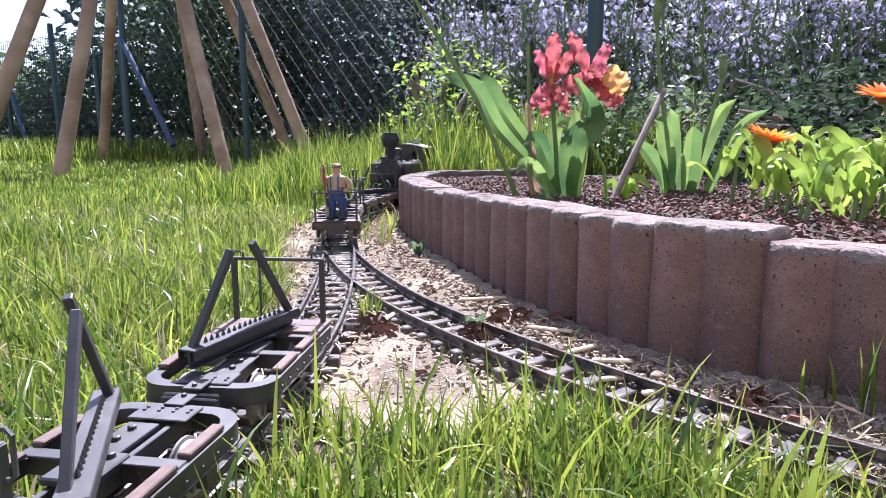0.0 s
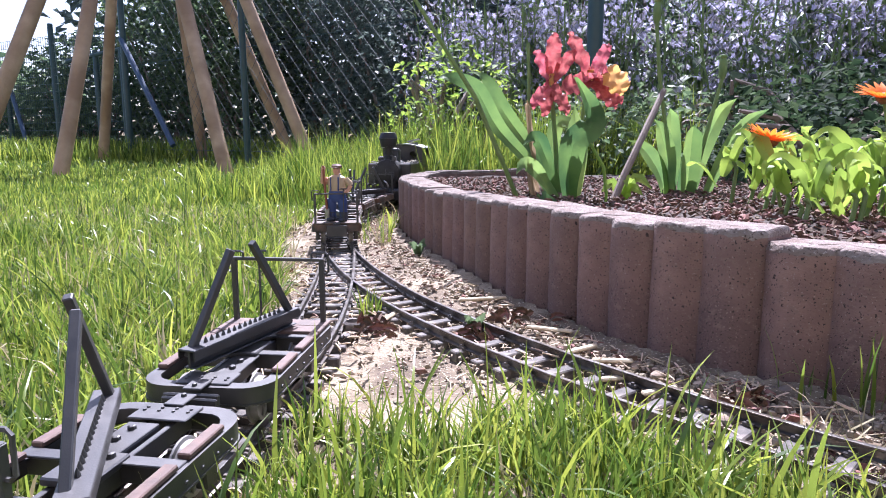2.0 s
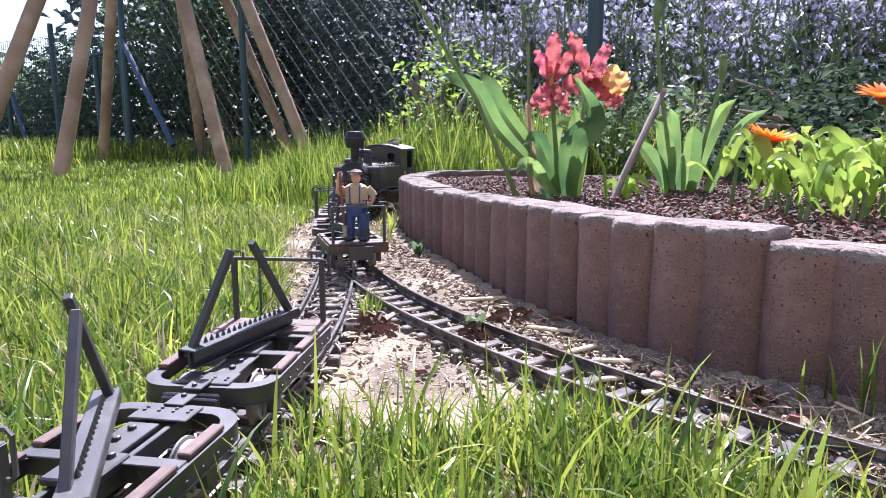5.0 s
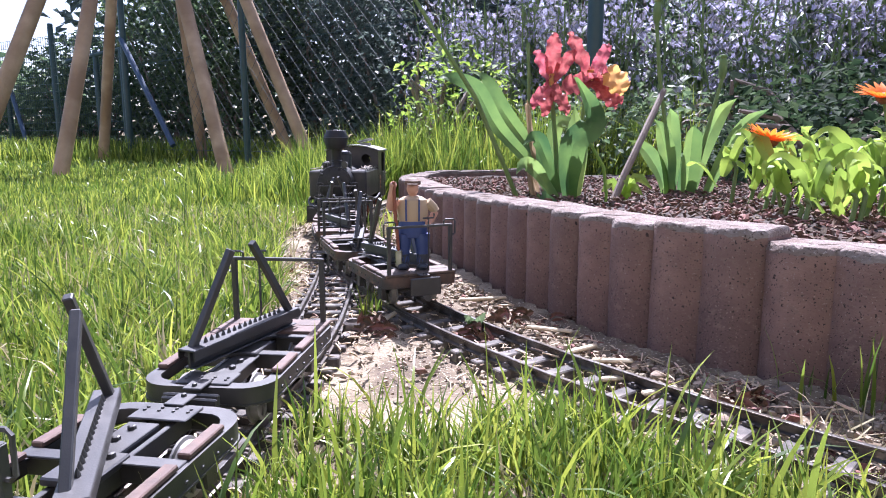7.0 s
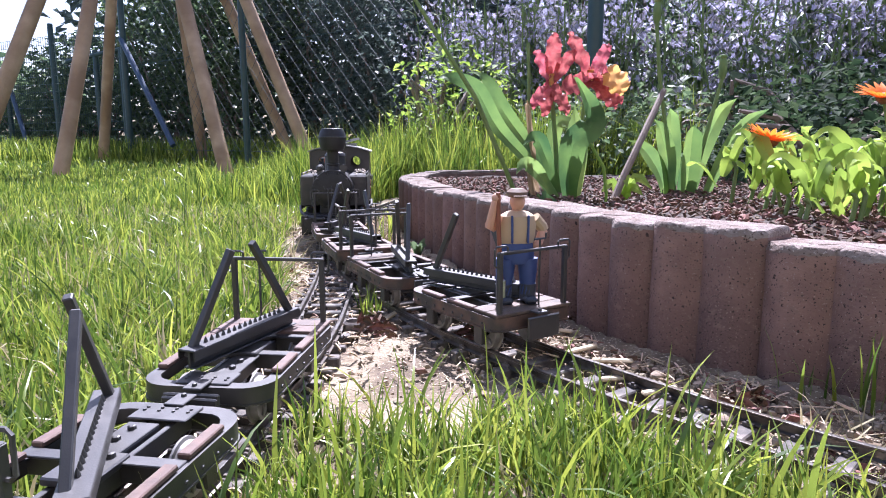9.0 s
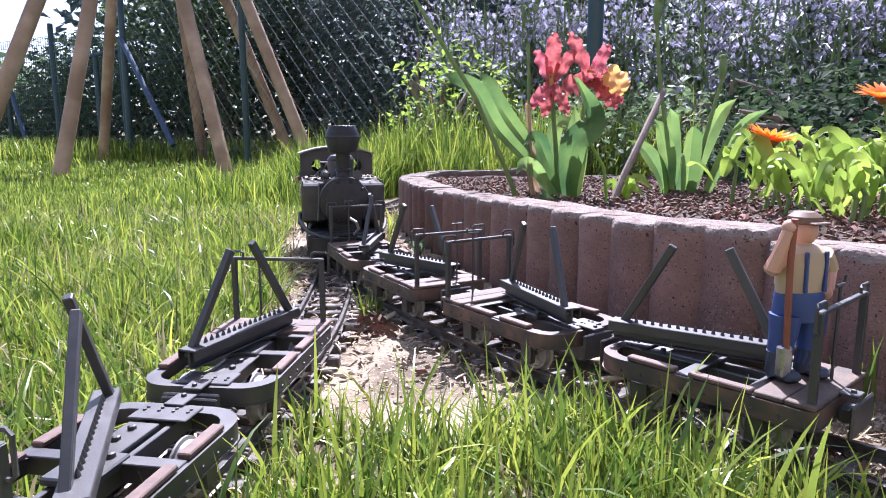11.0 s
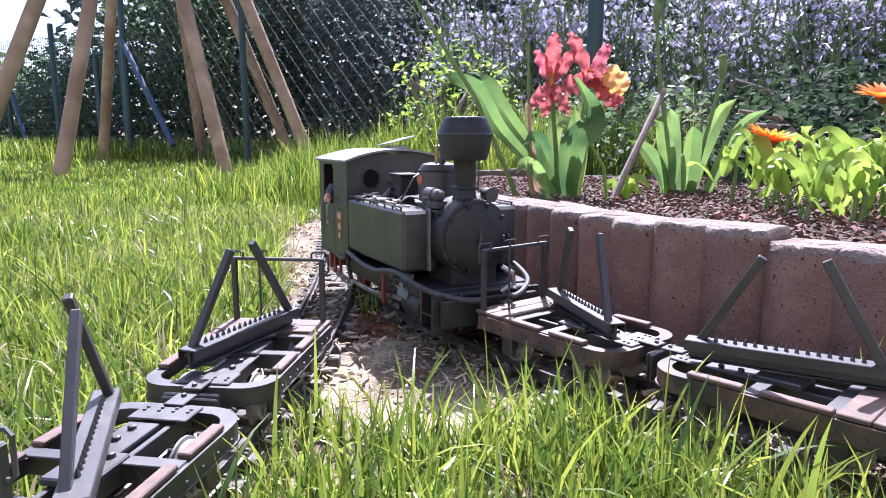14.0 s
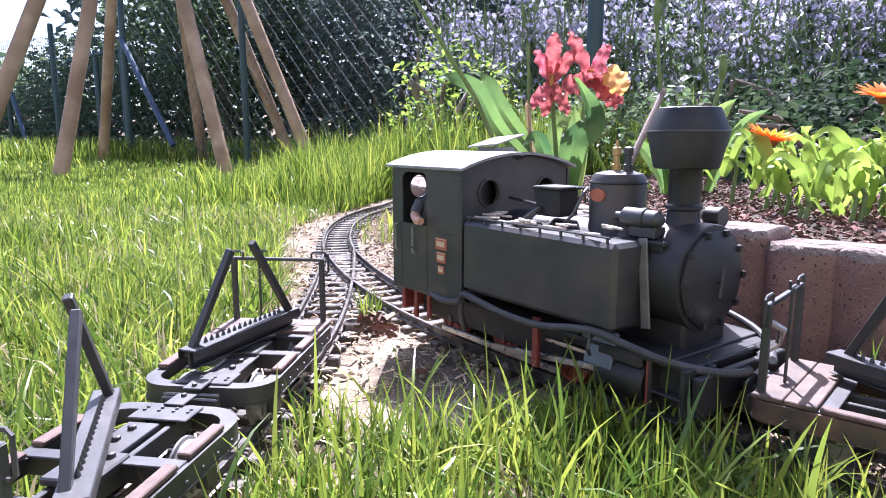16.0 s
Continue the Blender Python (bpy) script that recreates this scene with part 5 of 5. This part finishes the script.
def build_tulips():
    t = thing("tulip_plant", "fading coral-red parrot tulips with broad green leaves in the bed", "tulip")
    base = Vector((.195, 1.10, .07))
    for ctrl, w, f in (
            ([(.192, 1.10, .066), (.150, 1.09, .125), (.088, 1.08, .190), (.050, 1.07, .252), (.005, 1.06, .268), (-.012, 1.06, .262)], .026, .35),
            ([(.200, 1.12, .066), (.160, 1.13, .140), (.105, 1.14, .215), (.072, 1.14, .272), (.040, 1.13, .282)], .026, .3),
            ([(.206, 1.06, .066), (.200, 1.05, .115), (.205, 1.04, .165), (.232, 1.03, .196), (.215, 1.01, .232), (.196, 1.0, .262)], .042, .3),
            ([(.212, 1.07, .066), (.214, 1.08, .125), (.217, 1.09, .18), (.215, 1.10, .225)], .036, .5),
            ([(.190, 1.07, .066), (.160, 1.04, .105), (.128, 1.02, .135), (.112, 1.01, .118)], .022, .3),
            ([(.200, 1.09, .066), (.170, 1.09, .14), (.150, 1.08, .175), (.128, 1.07, .16)], .024, .3),
            ([(.20, 1.14, .066), (.19, 1.15, .15), (.20, 1.16, .20), (.235, 1.15, .19), (.25, 1.14, .165)], .026, .3),
            ([(.165, 1.05, .066), (.150, 1.02, .082), (.170, .99, .074), (.19, .98, .066)], .018, .2)):
        g = Geo()
        blade(g, ctrl, w, f, .0055, 18, 0, 1.0, None, 1.7, w * 90, 3)
        part("leaf", g, TULIP_LEAF, t)
    for pts in ([(.195, 1.10, .066), (.188, 1.11, .16), (.176, 1.10, .262)], [(.21, 1.11, .066), (.226, 1.12, .16), (.238, 1.10, .268)]):
        part("stem", Geo().tube([Vector(p) for p in pts], [.0042, .0038, .0034], 8), STEM, t)
    for c, petals in (((.176, 1.10, .262), [((.02, -.2, 1), .078, .042, (.0, 0, .01)), ((-.35, -.3, 1), .062, .034, (-.012, 0, 0)), ((.45, -.25, 1), .064, .034, (.014, 0, 0)), ((.1, .4, 1), .070, .040, (0, .01, 0)),
                                             ((-.55, -.4, -.35), .052, .036, (0, 0, -.02)), ((.45, -.5, -.6), .054, .034, (0, 0, -.02)), ((-.25, -.3, -.9), .056, .030, (0, 0, -.01))]),
                      ((.240, 1.10, .268), [((-.45, -.1, 1), .078, .038, (-.01, 0, .01)), ((.35, .2, 1), .070, .034, (.012, 0, 0)), ((-.9, -.5, -.15), .066, .055, (0, 0, -.012)), ((.1, -.7, .2), .055, .060, (0, 0, -.01)),
                                            ((.75, -.4, -.35), .064, .042, (0, 0, -.02)), ((.5, -.3, -.6), .058, .040, (.01, 0, -.01)), ((.8, .2, .25), .056, .036, (0, 0, -.01))])):
        fl = part("flower", Geo().turn([(.003, -.004), (.006, .002), (.0045, .010), (.006, .014), (0, .016)], 10, Matrix.Translation(c)), PETAL_YELLOW, t, "yellow-green flower heart")
        for i, (d, ln, w, curl) in enumerate(petals):
            g = Geo()
            petal(g, c, d, curl, ln * .88, w * .62, 1.0, i * 1.7)
            part("petal", g, PETAL_RED, fl)
    g = Geo()
    petal(g, (.262, 1.09, .285), (.35, -.3, -.7), (.005, 0, 0), .050, .040, 1.0, 3)
    part("faded_petal", g, PETAL_YELLOW, t, "orange-yellow frayed petal")
    for ctrl, w in (([(.165, 1.13, .07), (.150, 1.12, .16), (.140, 1.11, .22), (.137, 1.10, .235)], .010), ([(.148, 1.06, .07), (.138, 1.04, .11), (.130, 1.02, .145)], .012)):
        g = Geo()
        blade(g, ctrl, w, .6, .004, 8, 0, 1, None, 3, 1, 2)
        part("withered_leaf", g, DEAD, t, "withered brown leaf")
    return t


build_tulips()


def build_spent_tulip():
    t = thing("tulip_plant", "tulip clump gone to seed with upright green pods", "tulip")
    rnd = random.Random(8)
    for dx, top, lean, w in ((-.045, .205, -.03, .042), (-.02, .225, -.01, .046), (.0, .195, .0, .050), (.03, .24, .05, .040), (.05, .22, .07, .034), (-.05, .17, -.06, .040), (.02, .17, .01, .05)):
        g = Geo()
        y = 1.16 + rnd.uniform(-.03, .03)
        b = Vector((.42 + dx * .6, y, .066))
        blade(g, [b, b + Vector((lean * .3, -.01, (top - .066) * .45)), b + Vector((lean * .8, -.015, (top - .066) * .85)), b + Vector((lean * 1.3, -.02, top - .066))], w * .66, .5, .003, 12, 0, 1, None, 1.5, dx * 60, 3)
        part("leaf", g, TULIP_LEAF, t)
    for pts in ([(.415, 1.17, .066), (.385, 1.16, .20), (.368, 1.15, .28), (.359, 1.15, .365)], [(.43, 1.15, .066), (.45, 1.14, .18), (.467, 1.13, .272)]):
        part("stem", Geo().tube([Vector(p) for p in pts], [.0036] * (len(pts) - 1) + [.003], 8), STEM, t)
        c = Vector(pts[-1])
        part("seed_pod", Geo().turn([(.003, -.002), (.0062, .006), (.0072, .018), (.0058, .030), (.0045, .033), (.0065, .035), (.005, .038), (0, .039)], 12, Matrix.Translation(c)), STEM, t, "green seed pod")
    return t


build_spent_tulip()


def build_marigold():
    t = thing("marigold_plant", "bright green marigold plant with orange flowers behind the edging", "marigold")
    rnd = random.Random(31)
    for k in range(210):
        bx, by = rnd.uniform(.40, .72), rnd.uniform(.70, .98)
        b = Vector((bx, by, .07))
        a = rnd.uniform(0, 6.28)
        h = rnd.uniform(.02, .115) * (1.15 if by > .8 else .7)
        ln = rnd.uniform(.032, .054)
        o = Vector((math.cos(a), math.sin(a) * .8, 0)) * ln * rnd.uniform(.3, 1.0)
        p0 = b + Vector((0, 0, h * .6))
        g = Geo()
        blade(g, [p0, p0 + o * .4 + Vector((0, 0, ln * .45)), p0 + o * .8 + Vector((0, 0, ln * .75)), p0 + o * 1.15 + Vector((0, 0, ln * rnd.uniform(.5, .95)))], rnd.uniform(.013, .022), .4, .0018, 9, 0, .35, (rnd.gauss(0, .8), -.6 + rnd.gauss(0, .5), .9), 1.5, k, 2)
        part("leaf", g, MARI_LEAF, t)
        if k % 5 == 0:
            part("stem", Geo().tube([b, b + Vector((.005, 0, h * .5)), p0], .0028, 6), STEM, t)
    for c, tilt, r in (((.417, .85, .168), (-25, 12), .034), ((.590, .90, .226), (-20, -8), .036)):
        m = pose(*c, tilt[0] + 32, tilt[1], 0)
        part("stem", Geo().tube([Vector((c[0] + .03, c[1] + .01, .07)), Vector((c[0] + .012, c[1], c[2] - .05)), Vector(c)], .0024, 6), STEM, t)
        fl = part("flower", Geo().turn([(.004, -.008), (.010, -.002), (.011, .003), (.007, .006), (0, .0065)], 14, m), SHAFT, t, "dark flower heart")
        for k in range(40):
            a = 2 * math.pi * k / 40 + rnd.uniform(-.06, .06)
            lay = k % 2
            d = Vector((math.cos(a), math.sin(a), 0))
            q = [m @ (d * .007), m @ (d * r * .5 + Vector((0, 0, .006 + .003 * lay))), m @ (d * r + Vector((0, 0, .010 + .006 * lay + rnd.uniform(-.002, .003))))]
            g = Geo()
            blade(g, q, .0066, .1, 0, 4, 0, .4, m.to_3x3() @ Vector((0, 0, 1)), 1, 0, 1)
            part("petal", g, PETAL_ORANGE, fl)
    return t


build_marigold()


def build_small_things():
    solid("stick", Geo().tube([(.249, 1.0, .05), (.287, 1.04, .12), (.33, 1.09, .185), (.377, 1.15, .254)], [.0062, .0058, .0055, .005], 9), TWIG, "grey-brown stick leaning in the bed", "stick")
    solid("flower_stalk", Geo().tube([(-.12, 1.02, .48), (-.04, 1.0, .371), (.01, 1.02, .295), (.05, 1.04, .235), (.10, 1.09, .13), (.13, 1.1, .06)], [.0026, .003, .0033, .0036, .0038, .004], 8), STEM, "long bent green flower stalk", "stalk")
    solid("flower_stalk", Geo().tube([(.155, 1.16, .06), (.150, 1.16, .20), (.146, 1.17, .335)], .0032, 8), STEM, "upright bare green flower stalk", "stalk")
    solid("yellow_stalk", Geo().tube([(.226, 1.02, .165), (.243, 1.0, .13), (.246, .99, .09), (.243, .98, .06)], .0024, 8), MARI_LEAF, "yellowed bent stalk in the bed", "stalk")
    t = thing("seedling", "pale yellow-green seedling in mulch", "seedling")
    for k, (dx, dz) in enumerate(((-.03, .03), (.0, .045), (.02, .02), (.03, .04))):
        g = Geo()
        blade(g, [(.285, 1.05, .07), (.285 + dx * .6, 1.04, .08 + dz * .8), (.285 + dx * 1.3, 1.02, .075 + dz * .5)], .016, .3, .002, 6, across=1)
        part("leaf", g, MARI_LEAF, t)
    for x, y, n, s, sd in ((-.039, 1.02, 6, .03, 1), (.03, .606, 7, .022, 2)):
        rnd = random.Random(sd)
        t = thing("seedling", "small green seedling on the sandy soil", "seedling")
        for k in range(n):
            g = Geo()
            a = rnd.uniform(0, 6.28)
            o = Vector((math.cos(a), math.sin(a), 0)) * s * .5
            b = Vector((x, y, -.014))
            blade(g, [b, b + o * .5 + Vector((0, 0, s * .7)), b + o + Vector((0, 0, s * rnd.uniform(.6, 1.1)))], s * .28, .2, .001, 5, across=1)
            part("leaf", g, BORAGE_LEAF, t)
    for x, y, ln, a, mat, lab in ((.119, .540, .032, 24, CHIP, "orange-brown splinter of bark by the wall"), (.137, .510, .032, -18, CHIP, "long pale splinter of wood by the wall"), (.045, .721, .055, 8, CHIP, "pale flat chip of wood on the soil"),
                                  (-.052, .649, .034, 62, CHIP, "curled pale chip beside the switch"), (.10, .60, .045, -30, CHIP, "dry pale twig beside the rail"), (.155, .445, .028, 10, CHIP, "small wood splinter between the rails"), (.131, .47, .024, -8, CHIP, "flat wood splinter between the rails")):
        g = Geo().bar((-ln / 2, 0, 0), (ln / 2, .003, .003), .006, .0028, .001)
        solid("wood_chip", g, mat, lab, "wood chip", pose(x, y, -.008, 4, 3, a), group="wood chips")
    for x, y, r, mat, lab in ((.249, .452, .008, STEEL, "bluish grey pebble by the wall"), (.185, .406, .0075, CLOD, "pale flat stone between the rails"), (.167, .487, .006, CLOD, "small brown stone by the rail"), (.197, .463, .0045, STEEL, "dark little stone by the wall")):
        g = Geo()
        ball(g, (0, 0, 0), r, 0, 12, (1.2, .9, .6))
        solid("pebble", g, TWIG if mat is STEEL else mat, lab, "pebble", pose(x, y, -.010, 0, 0, 30), group="pebbles")
    # the round rail joiner beside the switch
    solid("point_lever", Geo().turn([(.007, -.016), (.009, -.012), (.009, -.004), (.007, -.002), (.006, -.004), (.006, -.012)], 18).box(-.02, .01, -.006, .006, -.016, -.010, .001), SLEEPER, "small dark switch lever stand beside the siding", "switch stand", pose(-.087, .614, 0, 0, 0, 80))
    # heaps of withered leaves and root fibre
    for x, y, n, sp, sd, lab in ((-.068, .614, 60, .013, 3, "crumbled brown leaf heap beside the switch"), (.030, .596, 34, .011, 4, "dark brown root clump between the rails"), (.067, .653, 40, .014, 5, "brown bark clump beside the rail"), (.131, .653, 46, .014, 6, "dry brown soil clump at the wall"), (.215, .430, 26, .010, 7, "crumpled dead leaf by the rail")):
        rnd = random.Random(sd)
        g = Geo()
        for k in range(n):
            c = Vector((rnd.gauss(0, sp), rnd.gauss(0, sp), 0))
            c.z = rnd.uniform(-.004, .012 * math.exp(-(c.x ** 2 + c.y ** 2) / (2 * sp * sp)))
            d = Vector((rnd.gauss(0, 1), rnd.gauss(0, 1), rnd.gauss(0, .5))).normalized() * rnd.uniform(.004, .010)
            blade(g, [c - d, c + Vector((0, 0, rnd.uniform(0, .003))), c + d], rnd.uniform(.003, .007), .4, .001, 3, across=1)
        solid("leaf_heap", g, BARK, lab, "dead leaves", pose(x, y, -.010), kind="stuff")


build_small_things()


# ---------------------------------------------------------------- loose litter on the soil
def litter(name, label, category, mat, n, seed, region, size, aspect=.3, thick=.25, z0=-.012, tilt=.5):
    rs = np.random.RandomState(seed)
    g = Geo()
    made = 0
    while made < n:
        x, y = region(rs)
        if x is None:
            continue
        s = size * rs.uniform(.35, 1.4)
        m = pose(x, y, z0 + rs.uniform(0, .004), rs.normal() * 25 * tilt, rs.normal() * 25 * tilt, rs.uniform(0, 360))
        w, t = s * aspect * rs.uniform(.5, 1.5) / 2, s * thick * rs.uniform(.4, 1.2) / 2
        e = rs.uniform(.3, .9, 4)
        v = [(-s / 2, -w * e[0], -t), (s / 2, -w * e[1], -t), (s / 2 * e[2], w, -t), (-s / 2, w * e[3], -t), (-s / 2 * e[1], -w * e[2], t), (s / 2 * e[0], -w * e[3], t), (s / 2 * e[3], w * e[1], t), (-s / 2 * e[2], w * e[0], t)]
        g.add(v, [(3, 2, 1, 0), (4, 5, 6, 7), (0, 1, 5, 4), (1, 2, 6, 5), (2, 3, 7, 6), (3, 0, 4, 7)], m)
        made += 1
    return solid(name, g, mat, label, category, kind="stuff", smooth=False)


def beside_track(rs):
    i = rs.randint(60, len(LOOP_D) - 90)
    x, y = LOOP_D[i] + rs.uniform(-.11, .11, 2)
    if y < .2 or y > 1.9 or in_bed(x, y) or near_line(EDGE_D, x, y) < .012:
        return None, None
    return x, y


def beside_siding(rs):
    i = rs.randint(0, len(SIDE_D))
    x, y = SIDE_D[i] + rs.uniform(-.07, .07, 2)
    return (x, y) if y > .1 else (None, None)


def by_wall(rs):
    i = rs.randint(60, len(EDGE_D) - 150)
    d = EDGE_D[i + 1] - EDGE_D[i]
    nrm = np.array([-d[1], d[0]]) / (np.hypot(*d) + 1e-9)
    x, y = EDGE_D[i] + nrm * abs(rs.normal(0, .028)) + nrm * .014
    return (x, y) if not in_bed(x, y) else (None, None)


def in_bed_front(rs):
    x, y = rs.uniform(-.1, 1.0), rs.uniform(.5, 1.6)
    return (x, y) if in_bed(x, y) and near_line(EDGE_D, x, y) > .03 else (None, None)


litter("soil_clods", "crumbly soil clods beside the track", "soil", CLOD, 2800, 1, beside_track, .0042, .8, .6, -.0145)
litter("soil_clods", "crumbly soil heaped along the wall", "soil", CLOD, 1900, 2, by_wall, .0055, .8, .6, -.0125)
litter("straw_litter", "thin straw and bark fibres heaped along the wall", "straw", CHIP, 330, 7, by_wall, .016, .08, .06, -.0095, .6)
litter("bark_chips", "brown bark crumbs along the foot of the wall", "bark", BARK, 420, 8, by_wall, .008, .45, .35, -.0115)
litter("wood_chips", "pale wood chips and straw bits on the sand", "wood chips", CHIP, 1500, 3, beside_track, .010, .12, .08, -.0125)
litter("wood_chips", "pale wood chips under the siding", "wood chips", CHIP, 900, 4, beside_siding, .012, .18, .12, -.011)
litter("bark_chips", "dark bark chips beside the track", "bark", BARK, 380, 5, beside_track, .009, .4, .3, -.013)
litter("bark_mulch", "reddish-brown bark mulch covering the bed", "bark mulch", BARK, 9500, 6, in_bed_front, .011, .36, .3, .079, 1.1)


# ---------------------------------------------------------------- motion
CHIMNEY = [(0, 1.450), (1, 1.442), (2, 1.428), (3, 1.390), (4, 1.315), (5, 1.205), (6, 1.086), (6.5, 1.029), (7, .989), (7.5, .949), (8, .908), (8.5, .865), (9, .817),
           (10, .706), (11, .593), (11.5, .532), (12, .464), (12.5, .397), (13, .334), (13.5, .273), (14, .212), (14.5, .155), (15, .099), (15.5, .048), (16, -.003)]
CT, CS = np.array(CHIMNEY).T
FINE_T = np.linspace(0, 16, 321)
FINE_S = np.interp(FINE_T, CT, CS)
for _ in range(30):
    FINE_S[1:-1] = (FINE_S[:-2] + 2 * FINE_S[1:-1] + FINE_S[2:]) / 4


def chimney_at(t):
    return float(np.interp(t, FINE_T, FINE_S))


def train_pose(kind, t):
    s = chimney_at(t)
    if kind == "loco":
        return ride(LOOP_D, LOOP_S, s + .135, .07) @ pose(.135, 0, 0)
    centre, flip = WAGON_AT[kind]
    return ride(LOOP_D, LOOP_S, s - centre, AXLE_X) @ pose(0, 0, 0, 0, 0, 180 if flip else 0)


def motions():
    steps = [i * .25 for i in range(65)]
    for kind, ob in train.items():
        walk(ob, [(t, train_pose(kind, t)) for t in steps])
    walk(worker, [(t, train_pose("front", t) @ pose(.040, .002, .0332 + RAISE, 0, 0, -24)) for t in steps])
    walk(driver, [(t, train_pose("loco", t) @ pose(-.213, -.040, .0885, 0, 0, -15)) for t in steps])
    turning = [i * .1 for i in range(161)]
    for wh, local, r, s, owner in wheels:
        if owner not in train.values():
            continue
        key = [k for k, o in train.items() if o == owner][0]
        sign = (-1 if key != "loco" and WAGON_AT[key][1] else 1) * s
        walk(wh, [(t, local @ pose(0, 0, 0, 0, sign * math.degrees((1.45 - chimney_at(t)) / r), 0)) for t in turning])


motions()
